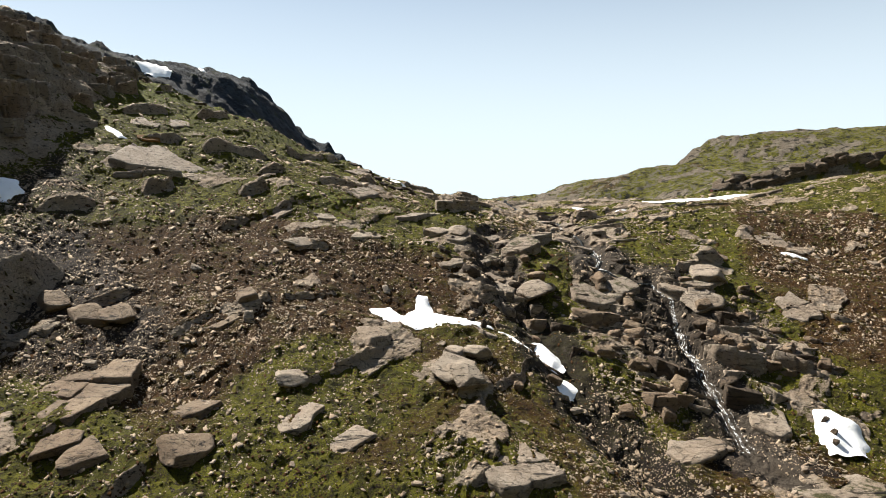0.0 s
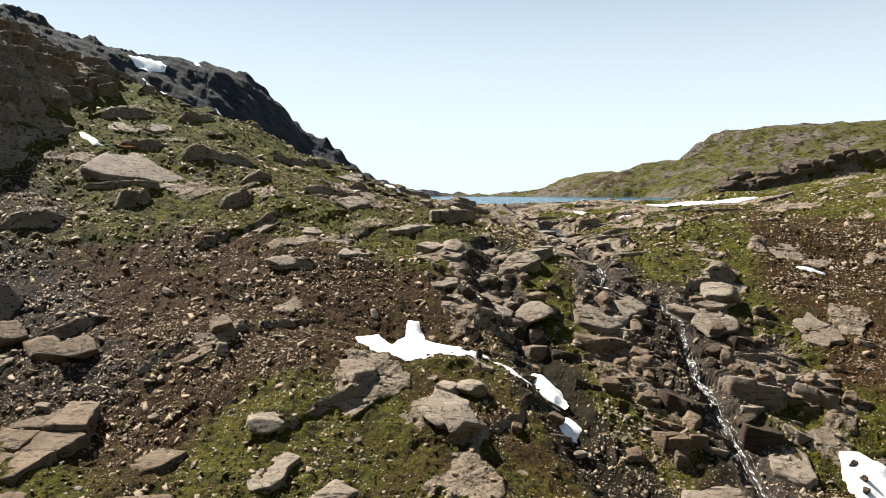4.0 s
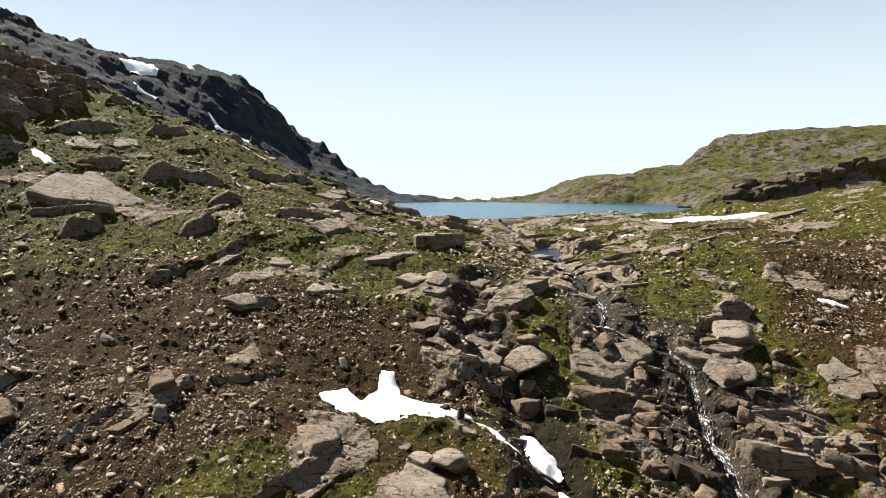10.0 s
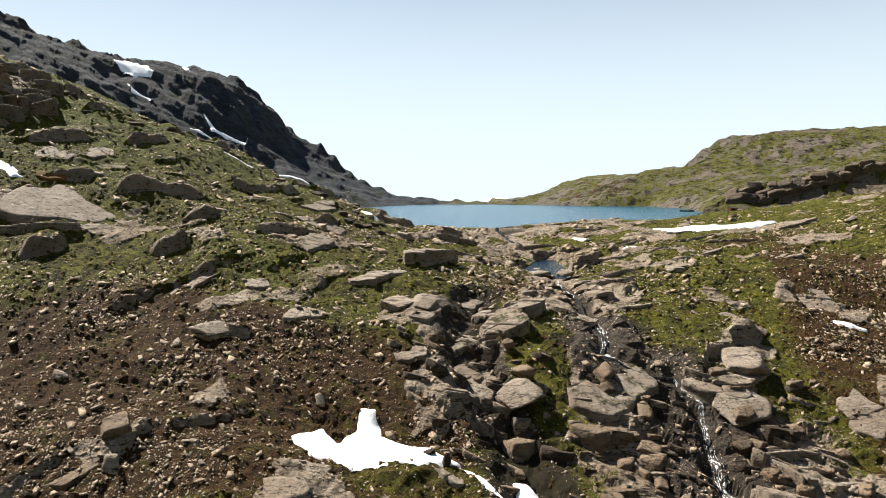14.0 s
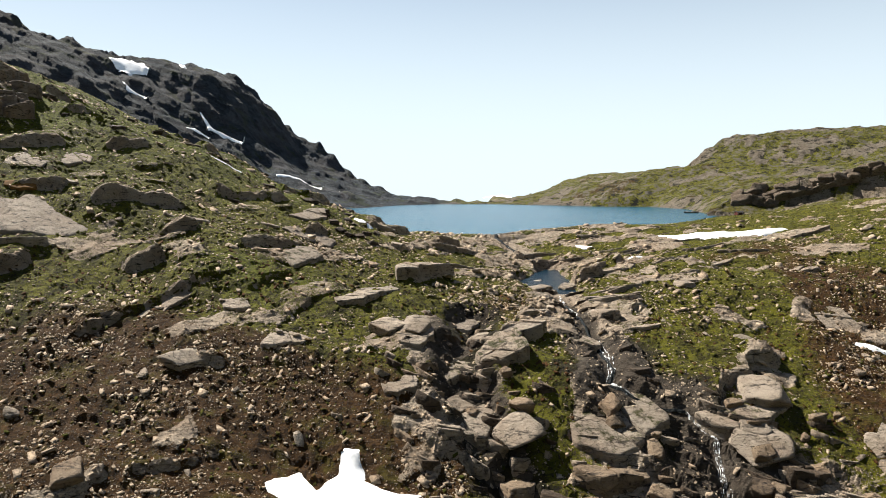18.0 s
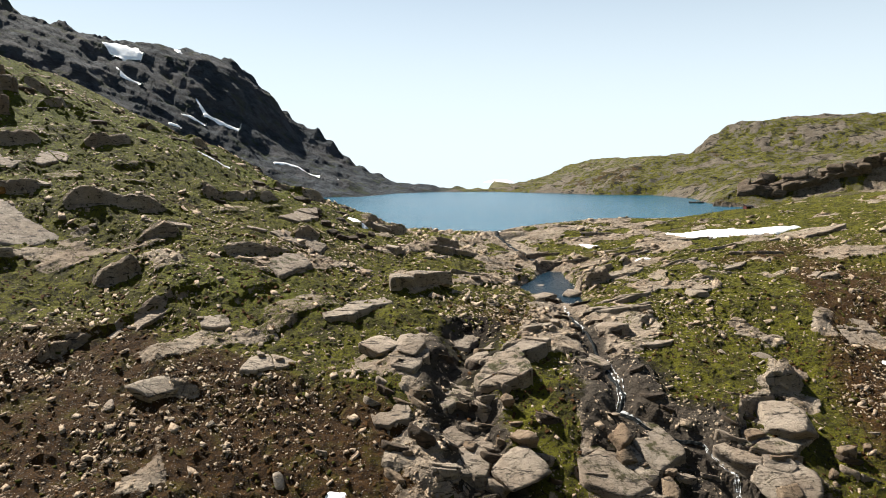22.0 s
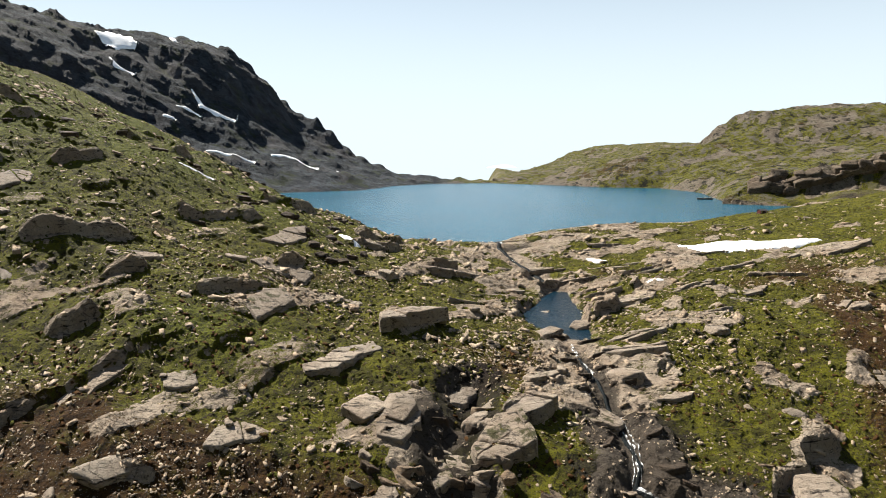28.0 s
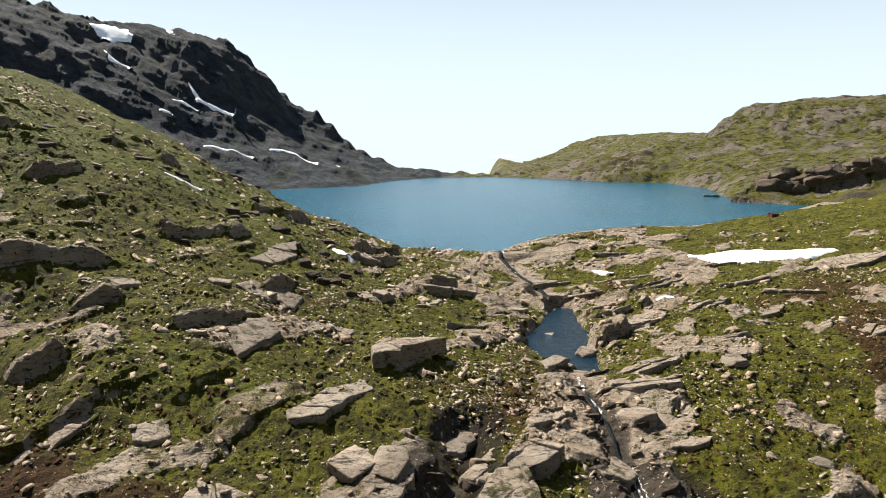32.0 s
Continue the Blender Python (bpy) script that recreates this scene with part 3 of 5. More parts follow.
def make_terrain():
    us = np.sign(t := np.linspace(-1, 1, COLUMNS)) * np.abs(t) ** BEND
    x = 14 + us[None] * half_width(YS)[:, None]
    y = np.repeat(YS[:, None], len(us), 1)
    z, d = land(x, y)
    n, m = x.shape
    idx = np.arange(n * m).reshape(n, m)
    quads = np.stack([idx[:-1, :-1], idx[:-1, 1:], idx[1:, 1:], idx[1:, :-1]], -1).reshape(-1, 4)
    me = bpy.data.meshes.new("ground")
    me.vertices.add(n * m)
    me.vertices.foreach_set("co", np.stack([x, y, z], -1).ravel())
    me.loops.add(quads.size)
    me.loops.foreach_set("vertex_index", quads.ravel())
    me.polygons.add(len(quads))
    me.polygons.foreach_set("loop_start", np.arange(0, quads.size, 4))
    me.polygons.foreach_set("loop_total", np.full(len(quads), 4))
    me.update()
    soft = z.copy()
    for _ in range(3):
        soft[1:-1, 1:-1] = (soft[1:-1, 1:-1] * 2 + soft[:-2, 1:-1] + soft[2:, 1:-1] + soft[1:-1, :-2] + soft[1:-1, 2:]) / 6
    gx, gy = np.gradient(soft, axis=1) / np.gradient(x, axis=1), np.gradient(soft, axis=0) / np.gradient(y, axis=0)
    steep = np.hypot(gx, gy)
    rock, brown, scree = zones(x, y, z, d, steep)
    col = me.color_attributes.new("zone", "FLOAT_COLOR", "POINT")
    col.data.foreach_set("color", np.stack([rock, brown, scree, np.ones_like(rock)], -1).astype(np.float32).ravel())
    gap = np.minimum(toward(BROOK, x, y)[0] * np.where((y > 96) & (y < 172), 1.0, 3.0), toward(RAVINE, x, y)[0] * 1.3)
    # first term: shade of the western cliff, put into the wet mask as darkening
    wet = 0.4 * smooth(-98, -108, x) * smooth(250, 225, y) + smooth(13, 4, gap + 5 * fractal(x, y, 9, 3, 103)) * smooth(205, 190, y)
    lush = np.exp(-(((x + 90) / 88) ** 2 + ((y - 300) / 108) ** 2) ** 2) * (1 - crags(x, y)) + 0.7 * np.exp(-(((x + 20) / 26) ** 2 + ((y - 178) / 16) ** 2))
    lush = lush + 0.5 * np.exp(-(((x - 84) / 16) ** 2 + ((y - 212) / 28) ** 2)) + 0.45 * np.exp(-(((x - 2) / 30) ** 2 + ((y - 98) / 12) ** 2))
    lush = lush * (0.65 + 0.6 * fractal(x, y, 18, 3, 105))
    me.attributes.new("lush", "FLOAT", "POINT").data.foreach_set("value", lush.astype(np.float32).ravel())
    me.attributes.new("wet", "FLOAT", "POINT").data.foreach_set("value", wet.astype(np.float32).ravel())
    me.polygons.foreach_set("use_smooth", np.zeros(len(quads), bool))
    me.materials.append(GROUND)
    ob = new("ground", me)
    tagged(ob, "mossy mountain slope with bare gneiss, heath and scree", "ground", "", "structure")
    return z, d, soft


def zones(x, y, z, d, steep):
    """How much bare rock, brown heath and scree there is."""
    near = smooth(420, 320, y)
    rock = 0.66 * smooth(0.0, 0.06, bedding(x, y) + rockiness(x, y) * 1.3 - 0.2 - 0.09 * smooth(360, 300, y) * (1 - 1.7 * smooth(215, 255, y) * smooth(0, 25, x)))
    rock = np.maximum(rock, smooth(0.8, 1.25, steep * (near + (1 - near) * (0.75 - 0.35 * smooth(20, 80, x))) + 0.25 * fractal(x, y, 9, 3, 91) - 0.5 * smooth(290, 330, y) * smooth(500, 450, y) * smooth(0, -30, x)))
    rock = np.maximum(rock, 0.75 * crags(x, y) + 0.2 * fractal(x, y, 6, 3, 93))
    rock = np.maximum(rock, 0.8 * smooth(5, 1, d) * smooth(-0.3, 0.3, fractal(x, y, 14, 3, 95)))
    rock = np.maximum(rock, 0.7 * smooth(0.15, 0.6, scarps(x, y)[1]) * near * smooth(110, 145, y) * smooth(82, 64, x))
    gap, _ = toward(BROOK, x, y)
    rock = np.maximum(rock, 0.75 * smooth(9, 3, gap + 4 * fractal(x, y, 10, 3, 97)))
    brown = np.exp(-(((x + 38) / 42) ** 2 + ((y - 138) / 24) ** 2) ** 2) + np.exp(-(((x - 117) / 45) ** 2 + ((y - 158) / 48) ** 2) ** 2)
    # more brown heath on the right slope, its shade put into the colour
    brown = brown + 1.3 * np.exp(-(((x - 107) / 23) ** 2 + ((y - 192) / 32) ** 2) ** 2)
    brown = brown + 0.5 * np.exp(-(((x - 5) / 22) ** 2 + ((y - 142) / 13) ** 2)) + 1.25 * fractal(x, y, 26, 5, 99) + 0.45 * smooth(140, 105, y) - 0.12
    scree = 0.9 * np.exp(-(((x + 84) / 16) ** 2 + ((y - 158) / 40) ** 2) ** 2) + 0.9 * np.exp(-(((x - 30) / 12) ** 2 + ((y - 104) / 18) ** 2) ** 2)
    scree = scree + 0.9 * np.exp(-(((x + 62) / 20) ** 2 + ((y - 118) / 22) ** 2) ** 2) + 0.8 * np.exp(-(((x - 46) / 5) ** 2 + ((y - 226) / 20) ** 2) ** 2)
    scree = scree + smooth(480, 560, y) * 0.9 * smooth(45, 12, d) * smooth(40, -60, x) + (1 - near) * np.exp(-(((x - 250) / 34) ** 2 + ((y - 465) / 20) ** 2) ** 2)
    scree = scree + 0.7 * fractal(x, y, 22, 4, 101) + 0.15 * brown * near - 0.22
    lush = np.exp(-(((x + 90) / 88) ** 2 + ((y - 300) / 108) ** 2) ** 2) * smooth(-95, -80, x + 0.9 * np.maximum(y - 215, 0)) * (1 - crags(x, y))
    lush = np.maximum(lush, 0.6 * np.exp(-(((x + 22) / 22) ** 2 + ((y - 176) / 16) ** 2)))
    brown, scree, rock = brown - 0.6 * lush, scree - 0.8 * lush, rock - 0.3 * lush
    return np.clip(rock, 0, 1), np.clip(brown, 0, 1), np.clip(scree, 0, 1)


LEVEL, OFFSHORE, SOFT = make_terrain()


def on_sheet(table, x, y):
    """Values of a table of the ground sheet at places on it."""
    x, y = np.asarray(x, float), np.asarray(y, float)
    i = np.clip(np.searchsorted(YS, y, side="right") - 1, 0, len(YS) - 2)
    f = np.clip((y - YS[i]) / (YS[i + 1] - YS[i]), 0, 1)

    def along(row):
        u = np.clip((x - 14) / half_width(YS[row]), -1, 1)
        c = (np.sign(u) * np.abs(u) ** (1 / BEND) + 1) / 2 * (COLUMNS - 1)
        j = np.clip(c.astype(int), 0, COLUMNS - 2)
        return table[row, j] + (table[row, j + 1] - table[row, j]) * (c - j)

    return along(i) * (1 - f) + along(i + 1) * f


def ground_z(x, y):
    return on_sheet(LEVEL, x, y)


def make_unseen_valley_side():
    """An added, unseen valley side round behind the camera; blocks low sky light."""
    r, a = np.meshgrid(np.array([230, 300, 380, 470, 570, 680, 800, 950, 1200.0]), np.radians(np.linspace(62, 298, 119)), indexing="ij")
    x, y = 12 + r * np.sin(a), 40 + r * np.cos(a)
    ends = smooth(62, 82, np.degrees(a)) * smooth(298, 278, np.degrees(a))
    z = -62 + 300 * smooth(240, 860, r + 60 * fractal(x, y, 260, 3, 151)) * ends + 26 * fractal(x, y, 120, 4, 153, True) * smooth(230, 420, r)
    n, m = r.shape
    i = np.arange(n * m).reshape(n, m)
    faces = np.stack([i[:-1, :-1], i[1:, :-1], i[1:, 1:], i[:-1, 1:]], -1).reshape(-1, 4)
    side = mesh_object("unseen_valley_side", np.stack([x, y, z], -1).reshape(-1, 3), faces, GROUND)
    tagged(side, "added unseen heath slope that blocks low sky light", "hillside", "", "structure")


def mesh_object(name, verts, faces, mat, smooth_faces=False):
    me = bpy.data.meshes.new(name)
    me.from_pydata([tuple(v) for v in verts], [], [tuple(f) for f in faces])
    me.materials.append(mat)
    if smooth_faces:
        me.polygons.foreach_set("use_smooth", np.ones(len(me.polygons), bool))
    me.update()
    return new(name, me)


def make_lake():
    """The lake's sheet runs a little under its shores."""
    ring = []
    for k, (px, py) in enumerate(SHORE):
        (ax, ay), (bx, by) = SHORE[k - 1], SHORE[(k + 1) % len(SHORE)]
        nx, ny = by - ay, ax - bx
        n = math.hypot(nx, ny)
        out = 1.0 if 5 < px < 50 and py < 310 else 4.5
        ring.append((px - nx / n * out, py - ny / n * out, 0.0))
    ob = mesh_object("lake", ring, [tuple(range(len(ring)))], LAKE)
    tagged(ob, "rippled blue mountain lake between rocky shores", "lake", "", "structure")


make_lake()
make_unseen_valley_side()

# ---- rocks ----
def cube_ball(n):
    """Points and quads of a cube whose six sides have n by n faces, swollen to a ball."""
    ids, verts, faces = {}, [], []
    for axis in range(3):
        for side in (-1.0, 1.0):
            grid = []
            for i in range(n + 1):
                row = []
                for j in range(n + 1):
                    p = [0.0, 0.0, 0.0]
                    p[axis], p[(axis + 1) % 3], p[(axis + 2) % 3] = side, math.tan((2 * i / n - 1) * 0.785398), math.tan((2 * j / n - 1) * 0.785398)
                    key = tuple(round(v, 5) for v in p)
                    if key not in ids:
                        ids[key] = len(verts)
                        verts.append(key)
                    row.append(ids[key])
                grid.append(row)
            for i in range(n):
                for j in range(n):
                    f = (grid[i][j], grid[i + 1][j], grid[i + 1][j + 1], grid[i][j + 1])
                    faces.append(f if side > 0 else f[::-1])
    v = np.array(verts)
    return v / np.linalg.norm(v, axis=1, keepdims=True), np.array(faces)


BALLS = {n: cube_ball(n) for n in (1, 2, 3, 6, 9, 13, 18)}


def noise3(p, size, seed):
    """Rough noise on points from three flat slices."""
    p = p / size
    return (value_noise(p[:, 0] + p[:, 2] * 0.7, p[:, 1] - p[:, 2] * 0.4, seed) + value_noise(p[:, 1] + 7, p[:, 2] * 1.3 - p[:, 0] * 0.3, seed + 1)
            + value_noise(p[:, 2] - 5, p[:, 0] + p[:, 1] * 0.5, seed + 2)) * 2 / 3 - 1


def rock_points(n, seed, size, boxy=0.45, cuts=9, beds=0.0, rough=0.06):
    """An angular rock of the given size: a rounded block cut by planes, with broken beds on its sides."""
    rng = np.random.default_rng(seed)
    v, faces = BALLS[n]
    normals = [(1, 0, 0), (-1, 0, 0), (0, 1, 0), (0, -1, 0), (0, 0, 1), (0, 0, -1)]
    reach = np.full(len(v), 1.6)
    for k in range(6 + cuts):
        if k < 6:
            w, far = np.array(normals[k]) + rng.normal(0, 0.22, 3), rng.uniform(0.74, 0.95)
        else:
            w, far = rng.normal(size=3) * (1, 1, 0.8), rng.uniform(0.84, 1.2) + boxy * 0.1
        w = w / np.linalg.norm(w)
        reach = np.minimum(reach, far / np.maximum(v @ w, 0.05))
    p = v * reach[:, None]
    half = np.array(size) / 2
    q = p * half
    span = float(np.mean(size))
    q = q + v * (noise3(q, span * 0.30, seed) * rough * span + noise3(q, span * 0.11, seed + 5) * rough * 0.45 * span)[:, None] * (1, 1, 0.6)
    if beds:
        level = q[:, 2] + 0.08 * q[:, 0] + 0.25 * noise3(q, span * 0.4, seed + 9)
        cut = np.abs((level / beds) % 1.0 - 0.5) < 0.16
        side = np.hypot(v[:, 0], v[:, 1]) > 0.55
        q[:, :2] = np.where((cut & side)[:, None], q[:, :2] * 0.9, q[:, :2])
    return q, faces


def height(x, y):
    return float(ground_z(np.array([x]), np.array([y]))[0])


def lean(x, y, span):
    """The ground's slope at a place, over a span of metres."""
    h = span / 2
    z = on_sheet(SOFT, np.array([x - h, x + h, x, x]), np.array([y, y, y - h, y + h]))
    return (z[1] - z[0]) / span, (z[3] - z[2]) / span


def rock_object(name, points, faces, mat, m):
    me = bpy.data.meshes.new(name)
    me.vertices.add(len(points))
    me.vertices.foreach_set("co", points.ravel())
    me.loops.add(faces.size)
    me.loops.foreach_set("vertex_index", faces.ravel())
    me.polygons.add(len(faces))
    me.polygons.foreach_set("loop_start", np.arange(0, faces.size, faces.shape[1]))
    me.polygons.foreach_set("loop_total", np.full(len(faces), faces.shape[1]))
    me.update()
    me.materials.append(mat)
    ob = new(name, me)
    ob.matrix_world = m
    return ob


def bed_pose(x, y, z, yaw, tilt):
    """Upright along the slope by the share tilt, turned by yaw."""
    gx, gy = lean(x, y, 8)
    up = Vector((-gx * tilt, -gy * tilt, 1)).normalized()
    ahead = Vector((math.cos(radians(yaw)), math.sin(radians(yaw)), 0))
    ahead = (ahead - up * ahead.dot(up)).normalized()
    side = up.cross(ahead)
    m = Matrix((ahead, side, up)).transposed().to_4x4()
    m.translation = (x, y, z)
    return m


COUNT = [100]


def outline(g, length, width, corners):
    """An angular outline, longer than wide."""
    a = (np.arange(corners) + g.uniform(-0.38, 0.38, corners)) * 2 * math.pi / corners
    c, n = np.abs(np.cos(a)) / (length / 2), np.abs(np.sin(a)) / (width / 2)
    r = (c ** 3.0 + n ** 3.0) ** (-1 / 3.0) * g.uniform(0.66, 1.08, corners)
    return [(r[k] * math.cos(a[k]), r[k] * math.sin(a[k])) for k in range(corners)]


def cut(poly, nx, ny, c):
    """The part of an outline on the near side of a line."""
    out = []
    for (ax, ay), (bx, by) in zip(poly, poly[1:] + poly[:1]):
        da, db = ax * nx + ay * ny - c, bx * nx + by * ny - c
        if da <= 0:
            out.append((ax, ay))
        if da * db < 0:
            t = da / (da - db)
            out.append((ax + t * (bx - ax), ay + t * (by - ay)))
    return out


def split(poly, g, length, width, piece):
    """Break an outline along its joints, with a hand's width between the pieces."""
    polys = [poly]
    for k in range(1, max(1, round(length / piece))):
        c, lean_by = length * (k / max(1, round(length / piece)) - 0.5) + g.normal(0, 0.06 * length), g.normal(0, 0.35)
        n = math.hypot(1, lean_by)
        gap = g.uniform(0.05, 0.22)
        polys = [p for old in polys for p in (cut(old, 1 / n, lean_by / n, c - gap), cut(old, -1 / n, -lean_by / n, -c - gap)) if len(p) > 2]
    if width > 1.3 * piece:
        lean_by, c = g.normal(0, 0.2), g.normal(0, 0.1) * width
        n = math.hypot(1, lean_by)
        polys = [p for old in polys for p in (cut(old, lean_by / n, 1 / n, c - 0.1), cut(old, -lean_by / n, -1 / n, -c - 0.1)) if len(p) > 2]
    return polys


def bed_mesh(poly, g, seed, top_at, deep, layers):
    """A flat-topped piece of rock over an outline, with a worn rim and broken layers down its sides."""
    pts = np.array(poly)
    ends = np.roll(pts, -1, 0)
    long = np.hypot(*(ends - pts).T)
    total = long.sum()
    n = int(np.clip(total / 0.45, 20, 64))
    s = np.arange(n) / n * total
    base = np.concatenate([[0], np.cumsum(long)])
    k = np.clip(np.searchsorted(base, s, side="right") - 1, 0, len(pts) - 1)
    rim = pts[k] + (ends - pts)[k] * ((s - base[k]) / np.maximum(long[k], 1e-6))[:, None]
    mid = rim.mean(0)
    out = rim - mid
    reach = np.hypot(*out.T)[:, None]
    wob = (value_noise(s * 0.9, s * 0 + seed * 0.37, seed % 89) - 0.5)[:, None]
    rim = rim + out / np.maximum(reach, 0.1) * wob * np.minimum(0.5, 0.18 * reach)
    rings = []
    for f in (0.0, 0.3, 0.58, 0.8, 0.94, 1.0):
        p = mid + (rim - mid) * f
        z = top_at(p[:, 0], p[:, 1])
        rings.append(np.column_stack([p, z - (0.0 if f < 0.97 else 0.08 + 0.05 * g.random(n))]))
    edge = rings[-1]
    for j in range(1, layers + 1):
        f = j / layers
        push = (0.14 * (g.random() - 0.45) * min(deep, 2.0) + 0.10 * (value_noise(s * 1.6, s * 0 + j * 3.1 + seed, 7) - 0.5))
        p = edge[:, :2] + (out / np.maximum(reach, 0.1)) * (np.asarray(push).reshape(-1, 1) + 0.12 * f * deep)
        rings.append(np.column_stack([p, edge[:, 2] - deep * f ** 1.1]))
        if j < layers:
            rings.append(np.column_stack([p - (out / np.maximum(reach, 0.1)) * g.uniform(-0.04, 0.12), edge[:, 2] - deep * (f + 0.06) ** 1.1]))
    v = np.concatenate(rings)
    i = np.arange(n)
    quads = [np.stack([r * n + i, (r + 1) * n + i, (r + 1) * n + (i + 1) % n, r * n + (i + 1) % n], -1) for r in range(len(rings) - 1)]
    return v, np.concatenate(quads)


def bed_rock(name, x, y, length, width, lift, yaw, mat, label, group, tilt=1.0, dip=(0.0, 0.0), piece=6.0, layers=3, rise=0.0):
    """A bed of rock that comes out of the slope and breaks off on its south-eastern side, jointed into pieces."""
    COUNT[0] += 1
    g = np.random.default_rng(COUNT[0])
    ca, sb = math.cos(radians(yaw)), math.sin(radians(yaw))
    side = -1.0 if (-sb * 0.6 - ca * 0.8) < 0 else 1.0
    gx, gy = lean(x, y, max(5.0, 0.8 * length))
    steep = math.hypot(gx, gy)
    gx, gy = gx * tilt + dip[0] * (1 - tilt), gy * tilt + dip[1] * (1 - tilt)
    gu, gv = gx * ca + gy * sb, -gx * sb + gy * ca
    z0 = float(on_sheet(SOFT, np.array([x]), np.array([y]))[0]) + rise
    polys = split(outline(g, length, width, int(g.integers(8, 14))), g, length, width, piece)
    top = None
    if len(polys) > 1:
        top = tagged(new(name), label, "rock", group)
        top.matrix_world = Matrix.Translation((x, y, z0))
    for poly in polys:
        seed = int(g.integers(1, 9000))
        raise_by, twist = g.normal(0, 0.10) * lift, g.normal(0, 0.03, 2)

        def top_at(u, v):
            z = gu * u + gv * v + lift * (0.22 + 0.62 * side * v / (width / 2)) + raise_by + twist[0] * u + twist[1] * v
            z = z + (0.10 + 0.16 * min(lift, 1.5)) * fractal(u + x, v + y, 3.6, 4, seed % 50) + 0.03 * fractal(u, v, 0.9, 2, seed % 40, True)
            return z

        v, f = bed_mesh(poly, g, seed, top_at, 1.3 + 1.1 * lift + (1 - tilt) * 0.55 * width * steep, layers)
        world_v = np.column_stack([v[:, 0] * ca - v[:, 1] * sb, v[:, 0] * sb + v[:, 1] * ca, v[:, 2]])
        if top is None:
            return tagged(rock_object(name, world_v, f, mat, Matrix.Translation((x, y, z0))), label, "rock", group)
        rock_object("jointed_block", world_v, f, mat, Matrix()).parent = top
    return top


def block_rock(name, x, y, length, width, tall, yaw, mat, label, group):
    """A single angular block that lies on the slope."""
    COUNT[0] += 1
    p, f = rock_points(13 if length > 4 else 9, COUNT[0] * 40, (length * 1.1, width * 1.1, tall * 1.5), 0.3, 9, 0.0, 0.045)
    at = bed_pose(x, y, height(x, y) + tall * 0.12, yaw, 0.75) @ pose(0, 0, 0, 9 * math.sin(COUNT[0] * 1.3), 9 * math.sin(COUNT[0] * 2.1), 0)
    return tagged(rock_object(name, p, f, mat, at), label, "rock", group)


# blocks of the broken crag round the fall, dipping with the beds
def crag_block(x, y, length, width, lift, yaw, wet):
    yaw = -10 + 34 * math.sin(COUNT[0] * 1.7)
    brown = not wet and COUNT[0] % 5 < 2
    return bed_rock("crag_block", x, y, length, width, lift, yaw, ROCK_DARK if wet else ROCK_BROWN if brown else ROCK,
                    "dark wet broken gneiss block beside the waterfall" if wet else "cracked brown-grey gneiss block of the crag" if brown else "pale grey gneiss ledge of the stepped crag",
                    "crag blocks", 0.3, (-0.24, 0.06), 4.5, 3)


def in_crag(x, y):
    return y < 143 and float(crags(np.array([x]), np.array([y]))[0]) > 0.08


def brown_shaded(x, y, mat):
    """Rocks at the slope's foot: weathered brown, with shade put into the tint."""
    return ROCK_BROWN if x < -28 and y < 128 else mat


def on_hill(x, y):
    """Beds on the green hill lie flush with its slope."""
    return x < -8 and y > 150


def slab(x, y, length, width, tall, yaw, sink=0.74):
    if in_crag(x, y):
        return crag_block(x, y, length, width, 0.5 * tall, yaw, COUNT[0] % 5 == 0)
    return bed_rock("rock_slab", x, y, length, width, 0.4 if on_hill(x, y) else (1.0 - 0.75 * sink) * tall, yaw, brown_shaded(x, y, ROCK_MOSS if COUNT[0] % 3 else ROCK),
                    "pale grey gneiss slab with moss lying on the slope", "bedrock slabs", rise=0.3 if on_hill(x, y) else 0.0)


def boulder(x, y, length, width, tall, yaw):
    if in_crag(x, y):
        return crag_block(x, y, length, width, 0.45 * tall, yaw, COUNT[0] % 4 == 0)
    if length < 7.5:
        return block_rock("boulder", x, y, length, width, 0.6 * tall, yaw, brown_shaded(x, y, ROCK),
                          "angular pale grey gneiss boulder on the slope", "large boulders")
    return bed_rock("rock_outcrop", x, y, length, width, 0.35 if on_hill(x, y) else min(0.5 * tall, 1.15), yaw, brown_shaded(x, y, ROCK if COUNT[0] % 4 else ROCK_MOSS),
                    "pale gneiss outcrop with a dark broken lower edge", "rock outcrops", 1.0 if on_hill(x, y) else 0.95, (0, 0), 6.5, 4, 0.2 if on_hill(x, y) else 0.0)


slab(-46, 199, 11.7, 8.4, 2.6, 64)
slab(-19, 192, 14.8, 6.3, 2.1, 76)
slab(-21, 211, 13.3, 6.5, 1.9, -4)
boulder(-4, 177, 17.1, 6.6, 2.6, 55)
slab(-26, 166, 5.9, 5.3, 1.7, 39)
boulder(6, 194, 16.6, 5.6, 2.3, 41)
boulder(12, 240, 21.6, 6.8, 2.5, 21)
boulder(0, 226, 4.6, 3.8, 2.8, 68)
boulder(1, 164, 5.5, 5.9, 2.3, 50)
boulder(6, 164, 6.3, 4.9, 2.7, 66)
boulder(15, 175, 7.6, 4.3, 2.2, 59)
slab(23, 169, 16.7, 8.3, 2.1, 43)
slab(29, 181, 10.9, 5.2, 1.6, 40)
slab(37, 172, 8.6, 7.6, 2.6, 21)
slab(49, 195, 13.7, 7.9, 2.7, 5)
boulder(54, 246, 12.5, 3.6, 1.7, -7)
boulder(72, 262, 18, 5, 1.9, 26)
slab(59, 231, 20.1, 5.9, 1.9, 29)
slab(78, 240, 12.7, 5.5, 1.7, 47)
